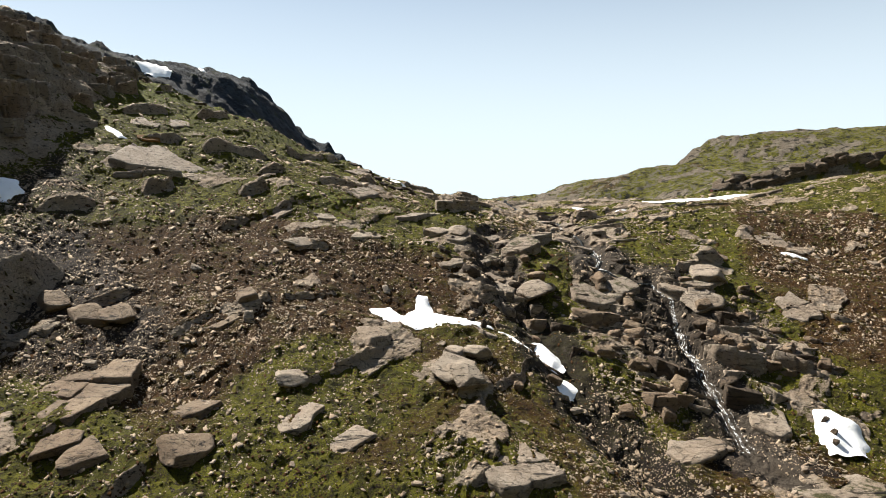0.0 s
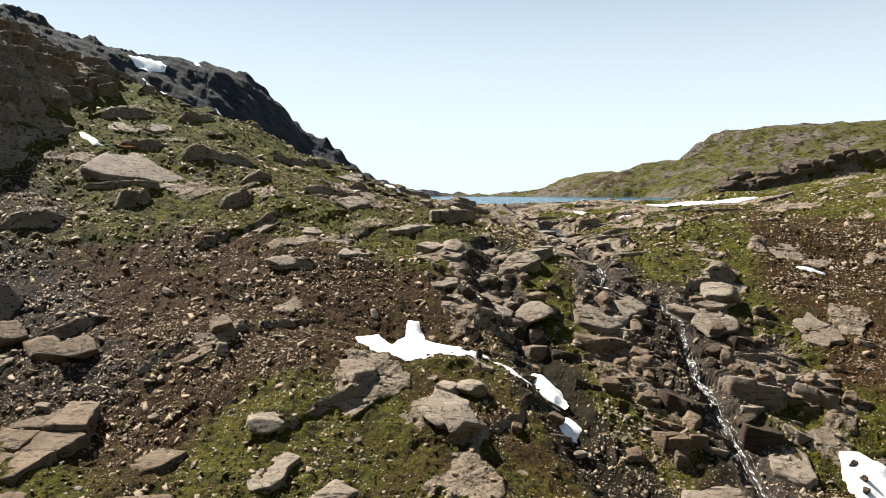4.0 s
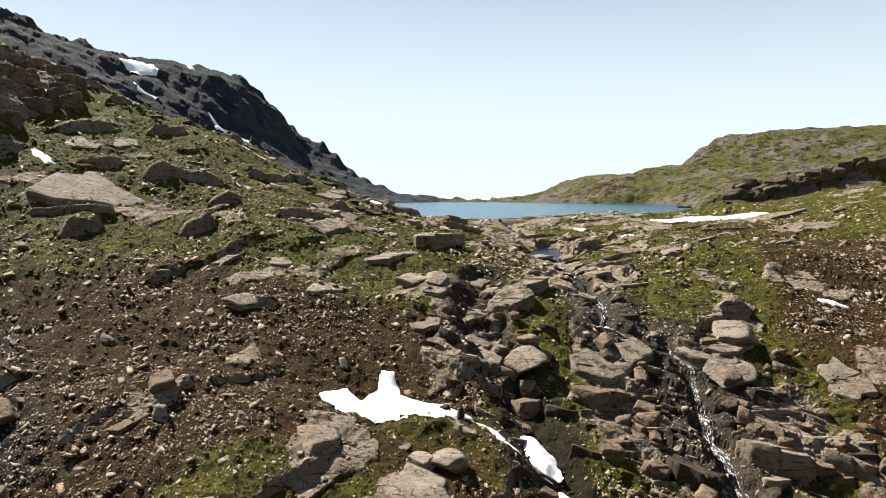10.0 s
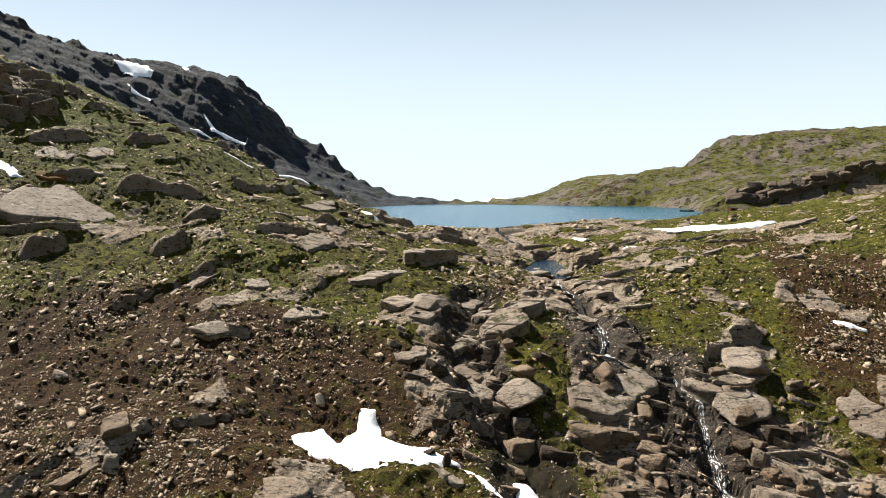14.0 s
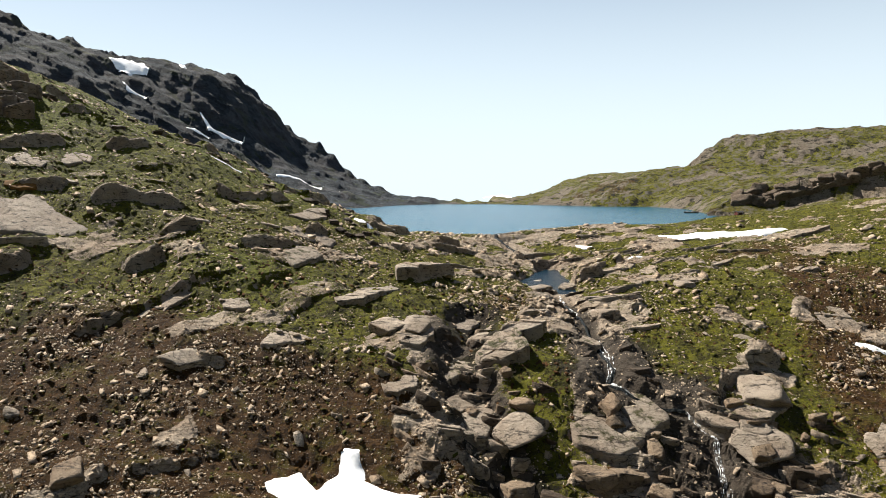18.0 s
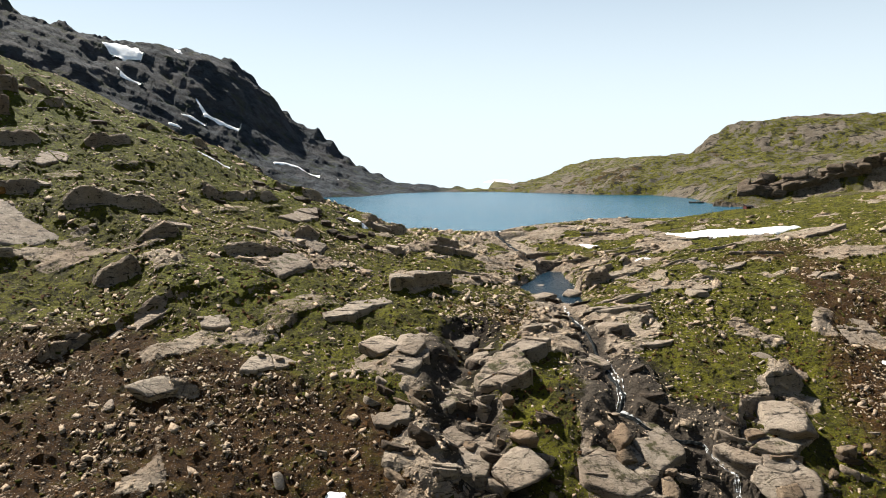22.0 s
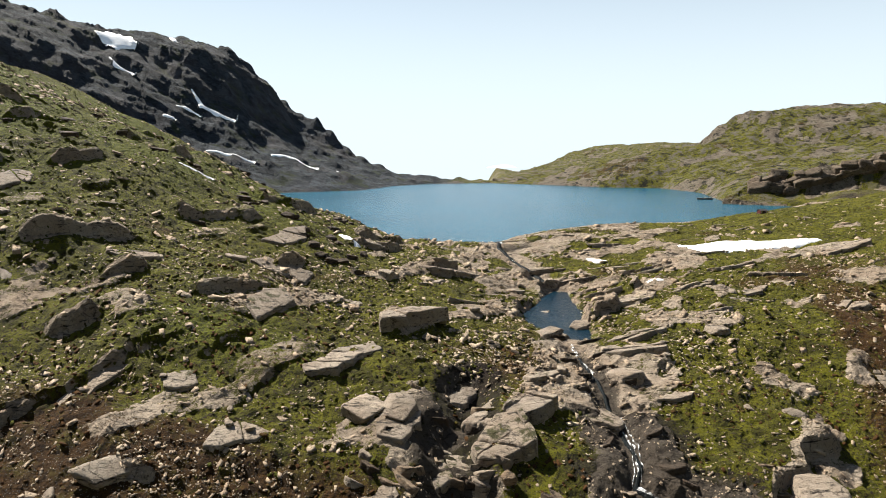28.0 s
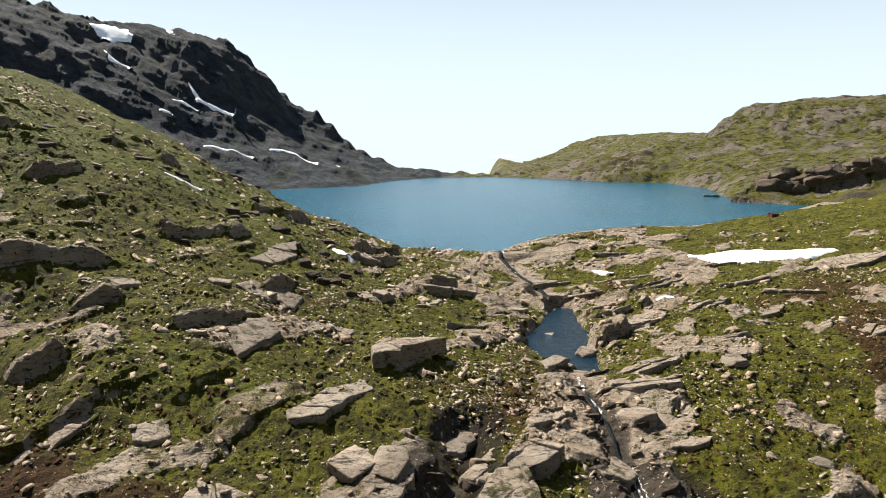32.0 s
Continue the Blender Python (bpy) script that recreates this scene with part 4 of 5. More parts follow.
slab(83, 226, 12.6, 6.9, 2.2, 20)
boulder(66, 200, 4.3, 4.3, 2.3, 26)
boulder(97, 244, 17.8, 4.9, 1.8, -24)
boulder(128, 266, 21.2, 9.2, 4.2, 27)
boulder(-24, 233, 20.7, 6.6, 4.6, 75)
boulder(-11, 295, 22.7, 6.8, 4.6, 83)
boulder(-30, 209, 9.1, 3.6, 1.8, 56)
boulder(-37, 163, 18.5, 3.2, 2.2, 62)
boulder(31, 243, 11.9, 4.4, 2.3, 62)
boulder(44, 183, 7.1, 4.8, 2.7, 22)
boulder(50, 177, 8.7, 4.7, 2.2, 31)
boulder(34, 204, 5.9, 3.4, 1.3, 53)
boulder(10, 228, 9.8, 3.9, 1.5, 57)
slab(-6, 203, 12, 4, 1, 68)
boulder(102, 216, 8.4, 8.6, 4.8, 49)
bed_rock("rock_slab", -71.5, 184, 27, 19, 1.1, 38, ROCK, "broad pale smooth gneiss slab on the green hill", "bedrock slabs", 1.0, (0, 0), 40, 4, 0.9)
bed_rock("moss_patch", -79, 193, 6, 3.4, 0.12, 30, MOSS_ORANGE, "orange-brown moss cushion beside a broad slab", "", 1.0, (0, 0), 40, 2, 0.05)
bed_rock("rock_slab", -71, 172, 16, 5, 1.5, 24, ROCK, "stacked pale gneiss ledges below a broad slab", "bedrock slabs", 0.8, (0.2, 0.1), 8, 4)
boulder(-74, 202, 8, 4.8, 2.5, 84)
boulder(-79, 217, 13.5, 6.3, 2.7, 67)
boulder(-85, 205, 13.4, 8.1, 3.7, 84)
boulder(-28, 148, 6, 3.8, 1.6, 35)
boulder(-15, 156, 10.9, 4.6, 1.9, 33)
boulder(6, 161, 8.5, 6.7, 3.2, 69)
boulder(4, 149, 8, 5.5, 2.7, 17)
boulder(13, 157, 11.7, 5.2, 3.6, 50)
boulder(14, 146, 13.4, 9.6, 3.8, 48)
slab(21, 161, 16.3, 9.4, 2.5, 50)
boulder(21, 143, 6.9, 5.3, 2.8, 41)
boulder(26, 135, 6.4, 4.5, 3.1, 52)
slab(37, 148, 17, 13, 3.5, 32)
boulder(56, 148, 11.3, 8, 3.2, -24)
boulder(63, 155, 7.1, 8.5, 3.4, 0)
boulder(62, 141, 7.1, 7.8, 2.9, -55)
boulder(92, 187, 12.2, 10.9, 6, -97)
boulder(59, 132, 11.3, 8.5, 4.5, -67)
boulder(78, 144, 11.3, 8.4, 3.1, -71)
slab(-52, 99, 18.8, 14.3, 4.4, 84, 0.6)
boulder(-36, 99, 8.1, 10.2, 4.2, 63)
boulder(-32, 87, 5.9, 5.1, 2.8, 42)
boulder(-66, 119, 4.6, 5.7, 3.4, 47)
boulder(-59, 116, 4.9, 6.1, 3.8, 37)
boulder(-54, 117, 6, 5.4, 3, 39)
boulder(-48, 86, 5.2, 4.3, 2, 40)
boulder(-44, 84, 5.1, 5.2, 2.5, 47)
boulder(-10, 118, 4.7, 5.6, 2.5, 25)
boulder(3, 110, 6.9, 5.9, 2.2, 47)
boulder(6, 107, 4.8, 5.2, 2.8, 16)
boulder(8, 116, 4, 4.3, 2.7, 40)
boulder(4, 116, 3.3, 3.7, 2, 41)
boulder(-34, 125, 3.6, 4.1, 2.2, 24)
boulder(12, 89, 11.1, 9.1, 4.7, 24)
boulder(35, 140, 13.7, 7.6, 2.8, 15)
boulder(60, 152, 15.7, 8.5, 3.8, 31)
boulder(58, 144, 7.3, 7.3, 3.3, 17)
boulder(57, 126, 11.7, 10.3, 5.4, -71)
boulder(41, 115, 9.5, 6.6, 4.1, -5)
boulder(44, 123, 8.4, 6.9, 3.8, 2)
boulder(68, 125, 7.7, 7.5, 4.1, -52)
boulder(39, 101, 6.4, 5.4, 2.8, 20)
boulder(30, 96, 7.5, 4.5, 2.3, 26)
boulder(43, 103, 6.5, 4.9, 2.5, 18)
slab(58, 93, 14.4, 8.5, 2.7, 14)
boulder(-22, 105, 5.3, 4, 1.5, 24)
boulder(-19, 96, 9.1, 5.3, 2, 72)
boulder(-11, 93, 6.2, 3.6, 1.3, 47)
slab(-37, 118, 7, 3.9, 1.2, 19)
boulder(21, 137, 5.2, 5.8, 4, 49)
boulder(56, 110, 8.3, 8, 4.2, -13)
boulder(55, 117, 6.6, 8.3, 4.3, -24)

# smooth whaleback slabs between the pool and the lake
slab(52.9, 240.8, 15, 4.5, 2.6, 8, 0.45)
slab(53, 259, 17, 5, 2.0, 12, 0.5)
slab(71, 265, 18, 5, 2.2, 28, 0.45)
slab(44, 271, 15, 5, 1.8, 8, 0.55)
slab(66, 300, 20, 7, 2.0, 14, 0.55)
slab(96, 281, 18, 5, 1.6, 10, 0.55)
slab(56, 226, 15, 5, 2.2, 22, 0.5)
slab(72, 238, 14, 6, 2.2, 34, 0.5)
slab(94, 256, 22, 6, 1.8, 12, 0.55)
slab(88, 233, 12, 6, 1.8, 36, 0.5)
slab(53, 203, 19, 9, 3.2, 24, 0.45)
slab(70, 214, 15, 7, 2.4, 26, 0.5)
slab(12, 243, 9, 5, 2.0, 40, 0.5)
slab(17, 219, 10, 4, 2.0, 20, 0.5)
slab(-6, 254, 9, 5, 1.8, 45, 0.5)
# dark wet ledges in the brook below the pool
for wx, wy, wl, ww, wyaw in ((35, 203, 5, 2.4, 15), (41, 200, 5.5, 2.2, 8), (37, 197, 4.5, 2, -8), (42.5, 194, 5, 2.4, 20), (35.5, 191, 5, 2.2, 25), (41.5, 188, 4, 2, -5), (36.5, 184, 4.5, 2.4, 30), (43, 181, 5, 2.6, 15), (35, 178, 4, 2.2, 40), (43.5, 166, 4, 2.4, 30), (36, 164, 4, 2, 60), (44, 159, 4.5, 2.6, 10)):
    bed_rock("brook_ledge", wx, wy, wl, ww, 0.7, wyaw, ROCK_DARK, "dark wet rock ledge in the brook", "brook ledges", 0.6)

boulder(36.6, 229, 3.6, 2.4, 3.4, 40)
boulder(42.6, 214, 4.2, 2.6, 3.4, 30)
boulder(37, 205, 3.4, 2.2, 3.0, 60)


def cliff_rocks(name, places, mat, label):
    """Broken rock of a far cliff, in one mesh."""
    verts, faces, start = [], [], 0
    for k, (x, y, length, width, tall, yaw) in enumerate(places):
        p, f = rock_points(9, 9000 + k + len(name), (length, width, tall * 1.7), 0.3, 5, tall * 0.5, 0.03)
        m = np.array(bed_pose(x, y, height(x, y), yaw, 0.5))
        verts.append(p @ m[:3, :3].T + m[:3, 3])
        faces.append(f + start)
        start += len(p)
    ob = rock_object(name, np.concatenate(verts), np.concatenate(faces), mat, Matrix())
    return tagged(ob, label, "rocks", "", "stuff")


rng = np.random.default_rng(21)
made = 0
while made < 230:
    bx, by = rng.normal(51, 15), rng.normal(132, 13)
    near_fall = toward(BROOK, np.array([bx]), np.array([by]))[0][0]
    if by < 98 or by > 160 or near_fall < 3.0 or math.hypot(bx - 67, by - 111) < 8:
        continue
    big = rng.uniform(0.8, 3.0)
    if made % 4 == 0:
        block_rock("boulder", bx, by, big * 1.2, big, big * 0.7, rng.uniform(0, 180), ROCK_DARK if near_fall < 5 else ROCK_BROWN,
                   "angular block fallen from the crag", "fallen blocks")
        made += 1
        continue
    crag_block(bx, by, big * rng.uniform(1.4, 2.8), big, big * rng.uniform(0.2, 0.4), rng.normal(-22, 20), rng.random() < (0.7 if near_fall < 7 else 0.2))
    made += 1
for _ in range(60):
    bx, by = rng.normal(13, 7), rng.normal(149, 10)
    if by < 134:
        continue
    big = rng.uniform(1.0, 3.2)
    crag_block(bx, by, big * rng.uniform(1.0, 1.7), big, big * rng.uniform(0.3, 0.5), rng.normal(55, 25), rng.random() < 0.4)
head, brow = [], []
for _ in range(120):
    bx, by = rng.uniform(-140, -101), rng.uniform(112, 250)
    big = rng.uniform(2.5, 6.5)
    bed_rock("cliff_ledge", bx, by, big * rng.uniform(1.5, 2.6), big, big * rng.uniform(0.15, 0.3), rng.normal(72, 16), ROCK_GREY if rng.random() < 0.6 else ROCK_BROWN,
             "layered grey rock ledge of the steep cliff", "cliff ledges", 0.2, (0.05, 0.05), 5.0, 4, 1.6)
for k in range(52):
    t = k / 52
    big = rng.uniform(3.0, 5.0)
    head.append((216 + 95 * t + rng.normal(0, 1), 514 - 47 * t + rng.normal(0, 1.5), big * rng.uniform(1.8, 3.0), big, big * rng.uniform(1.0, 1.6), rng.normal(-27, 8)))
for k in range(85):
    big = rng.uniform(0.8, 2.6)
    brow.append((rng.uniform(-45, -4) if k < 40 else rng.uniform(-125, -40), rng.uniform(222, 300) if k < 40 else rng.uniform(240, 400), big * rng.uniform(1.2, 2.2), big, big * rng.uniform(0.35, 0.6), rng.normal(50, 20)))
cliff_rocks("headland_rocks", head, ROCK_CLIFF, "dark broken cliff rocks of the lake headland")
cliff_rocks("shore_outcrops", brow, ROCK_DARK, "dark low outcrops on the green hill above the lake")
for _ in range(60):
    bx, by = rng.uniform(18, 135), rng.uniform(262, 362)
    if toward(BROOK, np.array([bx]), np.array([by]))[0][0] < 2.5:
        continue
    if on_sheet(OFFSHORE, np.array([bx]), np.array([by]))[0] < 3 or 88 < bx < 136 and 276 < by < 300:
        continue
    big = rng.uniform(1.5, 4.5)
    slab(bx, by, big * rng.uniform(1.5, 2.6), big, big * rng.uniform(0.25, 0.4), rng.normal(15, 15))

# loose boulders that lie about the slope
SHAPES = []
for k in range(14):
    pts, fcs = rock_points(6, 500 + k, (1.0, 0.8, 0.62), 0.45, 12, 0.0, 0.05)
    first = rock_object("boulder", pts, fcs, ROCK, Matrix())
    SHAPES.append(first.data)
    bpy.data.objects.remove(first)


def litter(x, y):
    """How thickly stones lie."""
    zone = zones(x, y, 0 * x, on_sheet(OFFSHORE, x, y), 0 * x + 0.4)
    bald = np.exp(-(((x - 88) / 22) ** 2 + ((y - 208) / 28) ** 2) ** 2)
    flat = smooth(250, 275, y) * smooth(0, 25, x)
    hill = np.exp(-(((x + 70) / 60) ** 2 + ((y - 260) / 60) ** 2) ** 2)
    clump = 0.45 + 1.9 * smooth(-0.3, 0.35, fractal(x, y, 8, 3, 161))
    return clump * (1 - 0.65 * flat) * (1 - 0.75 * hill) * (0.14 + 0.9 * zone[2] + 0.3 * zone[1] + 0.15 * zone[0]) * (1 - 0.6 * bald) * (1 - 0.55 * smooth(72, 92, x) * smooth(185, 215, y))


def heath(x, y):
    """How thickly tufts grow: least on bare rock."""
    zone = zones(x, y, 0 * x, on_sheet(OFFSHORE, x, y), 0 * x + 0.4)
    return 1.0 - 1.5 * zone[0] - 0.45 * zone[2]


def scatter(count, near, far, seed, thick=None):
    """Places on the slope between two distances, thicker where stones gather."""
    g = np.random.default_rng(seed)
    y = near + (far - near) * g.random(count * 4) ** 1.35
    x = 12 + (g.random(count * 4) * 2 - 1) * (0.76 * (y - 15) + 18)
    keep = g.random(count * 4) < (thick or litter)(x, y) * np.clip(((y + 20) / 190), 0.8, 1.6)
    d = on_sheet(OFFSHORE, x, y)
    keep &= (d > 1.5) & ~inside(POOL, x, y) & (toward(BROOK, x, y)[0] > 1.3)
    x, y = x[keep][:count], y[keep][:count]
    return x, y, ground_z(x, y), g


bx, by, bz, g = scatter(280, 82, 250, 31)
for k in range(len(bx)):
    size = min(0.9 * math.exp(g.normal(0, 0.45)), 3.2)
    ob = new("loose_boulder", SHAPES[k % len(SHAPES)])
    ob.matrix_world = (bed_pose(bx[k], by[k], bz[k] + 0.16 * size, g.uniform(0, 360), 0.8) @ pose(0, 0, 0, g.normal(0, 14), g.normal(0, 14), 0)
                       @ Matrix.Diagonal((size * g.uniform(0.9, 1.6), size, size * g.uniform(0.55, 0.9), 1)))
    tagged(ob, "loose angular grey boulder on moss and heath", "rock", "loose boulders")


def stone_field(name, count, near, far, seed, balls, low, high, label, mat, thick=None, kind="stones"):
    """Stones too many to count, in one mesh."""
    x, y, z, g = scatter(count, near, far, seed, thick)
    kinds = [rock_points(balls, seed * 10 + k, (1.0, 0.8, 0.6), 0.5, 8, 0.0, 0.05 if thick else 0.16) for k in range(12)]
    kinds = [(p, f[(p[f][:, :, 2] > -0.12).any(1)]) for p, f in kinds]
    verts, faces, start = [], [], 0
    size = np.clip(low * np.exp(np.abs(g.normal(0, 0.62, len(x)))), low, high) * np.clip(y / 150, 0.75, 1.25 if thick else 1.8)
    which = g.integers(0, 12, len(x))
    for k in range(12):
        i = np.nonzero(which == k)[0]
        p, f = kinds[k]
        a, t1, t2 = g.uniform(0, 6.283, len(i)), g.normal(0, 0.35, len(i)), g.normal(0, 0.35, len(i))
        s = size[i]
        q = p[None] * np.stack([s * g.uniform(0.8, 1.7, len(i)), s, s * g.uniform(0.4, 0.75, len(i))], -1)[:, None]
        q[..., 2] += q[..., 0] * t1[:, None] + q[..., 1] * t2[:, None]
        ca, sb = np.cos(a)[:, None], np.sin(a)[:, None]
        qx, qy = q[..., 0] * ca - q[..., 1] * sb, q[..., 0] * sb + q[..., 1] * ca
        tip = 0.75 * (on_sheet(SOFT, x[i] + 1.5, y[i]) - on_sheet(SOFT, x[i] - 1.5, y[i])) / 3
        fall = 0.75 * (on_sheet(SOFT, x[i], y[i] + 1.5) - on_sheet(SOFT, x[i], y[i] - 1.5)) / 3
        q = np.stack([qx + x[i][:, None], qy + y[i][:, None], q[..., 2] + qx * tip[:, None] + qy * fall[:, None] + (z[i] + 0.08 * s)[:, None]], -1)
        verts.append(q.reshape(-1, 3))
        faces.append((f[None] + (start + np.arange(len(i)) * len(p))[:, None, None]).reshape(-1, 4))
        start += len(i) * len(p)
    ob = rock_object(name, np.concatenate(verts), np.concatenate(faces), mat, Matrix())
    return tagged(ob, label, kind, "", "stuff")


stone_field("scattered_stones", 16000, 74, 340, 41, 1, 0.33, 1.7, "scattered angular grey stones on the mountain slope", STONE)
stone_field("small_stones", 70000, 74, 290, 43, 1, 0.12, 0.7, "small pale loose stones in moss and heath", STONE)
stone_field("hillside_stones", 1500, 285, 440, 47, 1, 0.4, 1.5, "pale stones strewn over the far green hillside", STONE)

stone_field("heath_tufts", 30000, 74, 430, 53, 1, 0.28, 0.8, "low tufts of heather, moss and grass on the slope", TUFT, heath, "heath")

# ---- snow ----
def snow_patch(outline, thick, cell, label, rag=0.8):
    """A patch of old snow that lies on the ground inside an outline, thinning to its ragged edge."""
    xs, ys = [p[0] for p in outline], [p[1] for p in outline]
    gx, gy = np.arange(min(xs) - 2 * cell, max(xs) + 3 * cell, cell), np.arange(min(ys) - 2 * cell, max(ys) + 3 * cell, cell)
    x, y = np.meshgrid(gx, gy)
    d = toward(outline + outline[:1], x, y)[0]
    d = np.where(inside(outline, x, y), d, -d) + rag * fractal(x, y, 3.5 * max(cell, 0.6), 3, 111)
    z = ground_z(x, y)
    soft = z
    for _ in range(14):
        soft = (soft + np.roll(soft, 1, 0) + np.roll(soft, -1, 0) + np.roll(soft, 1, 1) + np.roll(soft, -1, 1)) / 5
    z = soft * 0.8 + z * 0.2 + thick * np.clip(1 - np.exp(-d / (thick * 1.2)), -3.0, 1) + 0.05
    n, m = x.shape
    idx = np.arange(n * m).reshape(n, m)
    q = np.stack([idx[:-1, :-1], idx[:-1, 1:], idx[1:, 1:], idx[1:, :-1]], -1).reshape(-1, 4)
    q = q[(d.ravel()[q] > -3.0 * cell).all(1)]
    used, back = np.unique(q, return_inverse=True)
    pts = np.stack([x, y, z], -1).reshape(-1, 3)[used]
    ob = rock_object("snow_patch", pts, back.reshape(-1, 4), SNOW, Matrix())
    ob.data.polygons.foreach_set("use_smooth", np.ones(len(ob.data.polygons), bool))
    return tagged(ob, label, "snow", "snow patches")


def snow_streak(points, width, thick, cell, label):
    left, right = [], []
    for k, (px, py) in enumerate(points):
        (ax, ay), (bx, by) = points[max(k - 1, 0)], points[min(k + 1, len(points) - 1)]
        n = math.hypot(bx - ax, by - ay)
        w = width * (0.45 if k in (0, len(points) - 1) else 1.0)
        left.append((px - (by - ay) / n * w, py + (bx - ax) / n * w))
        right.append((px + (by - ay) / n * w, py - (bx - ax) / n * w))
    return snow_patch(left + right[::-1], thick, cell, label, 0.35 * width)


snow_patch([(-12.5, 130), (-8.3, 133.5), (-5.6, 131), (-3.6, 134), (-3.4, 137.5), (-0.6, 137.8), (0, 133), (4, 131.2), (7.5, 131), (11, 127.5), (7, 125.6),
            (3.7, 125.5), (-2.6, 126.2), (-8.8, 126.5)], 0.7, 0.4, "thick white old snow patch in a hollow of the slope", 0.5)
snow_streak([(20.3, 128.5), (21.2, 125), (22.4, 120.5)], 2.3, 1.4, 0.3, "narrow white snow tongue in the dark ravine")
snow_streak([(22.6, 119), (23.4, 116), (23, 114)], 2.0, 1.2, 0.3, "small white snow remnant in the dark ravine")
snow_streak([(12, 127), (14.5, 125), (17.6, 121.5)], 0.5, 0.3, 0.25, "thin broken snow rest along a wet cleft")
snow_patch([(64.6, 112.6), (67.8, 113), (70.6, 109.4), (70.2, 105.6), (67, 103.8), (62.6, 104), (62.6, 107.4)], 0.9, 0.4, "rounded white snow patch below the crag", 0.5)
snow_streak([(90.5, 175.5), (93, 174.6), (96.5, 173.6)], 1.0, 0.5, 0.35, "small white snow patch on brown heath")
snow_patch([(-97, 154), (-93.5, 156), (-89.6, 151), (-91, 147.5), (-95, 148)], 0.6, 0.5, "small snow patch at the foot of the cliff")
snow_streak([(-91, 193), (-88, 191.5), (-84.5, 189)], 1.6, 0.5, 0.4, "small snow patch between cliff and scree")
snow_patch([(91, 291), (97, 296), (106, 297), (118, 294), (127, 288), (134, 284), (122, 281), (112, 280), (104, 279), (95, 281)], 1.0, 0.7, "long white snowfield on the flat by the lake", 0.9)
snow_streak([(57, 279), (60, 277.6), (63, 276.5)], 1.5, 0.5, 0.4, "small white snow patch among flat slabs")
snow_streak([(66, 245), (68, 245.4), (70.5, 246)], 1.3, 0.4, 0.4, "small white snow patch beside the brook slabs")
snow_streak([(-15.5, 253), (-13, 251.5), (-10, 250)], 0.9, 0.4, 0.4, "thin snow patch under a dark outcrop")
snow_streak([(-62, 262), (-58, 264), (-54, 267)], 1.0, 0.4, 0.4, "thin snow patch on the green hillside")
FARSNOW = "snow field lying in a hollow of the far mountain"
snow_patch([(-309, 719), (-301, 734), (-284, 745), (-277, 733), (-284, 717), (-297, 715)], 2.4, 1.6, FARSNOW, 3)
snow_streak([(-266, 791), (-260, 786), (-256, 780)], 2.4, 1.0, 1.2, FARSNOW)
snow_streak([(-284, 694), (-275, 689), (-262, 693)], 3.0, 1.0, 1.3, FARSNOW)
snow_streak([(-224, 726), (-208, 713), (-198, 718), (-184, 727)], 3.4, 1.2, 1.3, FARSNOW)
snow_streak([(-223, 685), (-216, 692), (-207, 698)], 2.0, 0.9, 1.2, FARSNOW)
snow_streak([(-187, 653), (-171, 661), (-151, 670)], 2.4, 0.9, 1.2, FARSNOW)
snow_streak([(-146, 709), (-128, 723), (-106, 725)], 3.4, 0.9, 1.2, FARSNOW)
snow_streak([(-94, 760), (-87, 763), (-79, 765)], 2.2, 0.8, 1.2, FARSNOW)
snow_streak([(-226, 664), (-222, 665), (-218, 667)], 2.0, 0.8, 1.0, FARSNOW)

for wx, wy, wl in ((7.4, 128.2, 1.5), (9.6, 126.8, 1.2), (65.3, 107.6, 1.5), (64.4, 105.6, 1.4), (65.2, 110.2, 1.2)):
    block_rock("boulder", wx, wy, wl, wl * 0.7, 1.5, 30 * wl, ROCK_DARK, "dark stone melting out of a snow patch", "stones in snow")

# ---- brook, pool and waterfall ----
def ribbon(points, width, rise, step, seed, spread=0.0):
    """A strip of water that follows the ground along points: rows of five, arched a little."""
    g = np.random.default_rng(seed)
    way = [Vector((*p, 0)) for p in points]
    rows, run = [], []
    for a, b in zip(way[:-1], way[1:]):
        k = max(int((b - a).length / step), 1)
        run += [a.lerp(b, i / k) for i in range(k)]
    run.append(way[-1])
    sway = g.normal(0, spread, len(run))
    sway = np.convolve(sway, (0.25, 0.5, 0.25), "same")
    verts, faces = [], []
    for k, p in enumerate(run):
        ahead = (run[min(k + 1, len(run) - 1)] - run[max(k - 1, 0)]).normalized()
        side = Vector((-ahead.y, ahead.x, 0))
        w = width * (0.6 + 0.8 * value_noise(np.array([k * 0.23]), np.array([seed * 1.7]))[0])
        for j in range(5):
            q = p + side * ((j / 2 - 1) * w / 2 + sway[k])
            verts.append((q.x, q.y, 0.0, (1 - (j / 2 - 1) ** 2)))
    v = np.array(verts)
    z = ground_z(v[:, 0], v[:, 1]).reshape(-1, 5)
    z = (z.max(1, keepdims=True) * 0.7 + z * 0.3)
    v[:, 2] = z.ravel() + rise * v[:, 3] - 0.05
    for k in range(len(run) - 1):
        for j in range(4):
            faces.append((k * 5 + j, k * 5 + j + 1, k * 5 + j + 6, k * 5 + j + 5))
    return v[:, :3], np.array(faces)


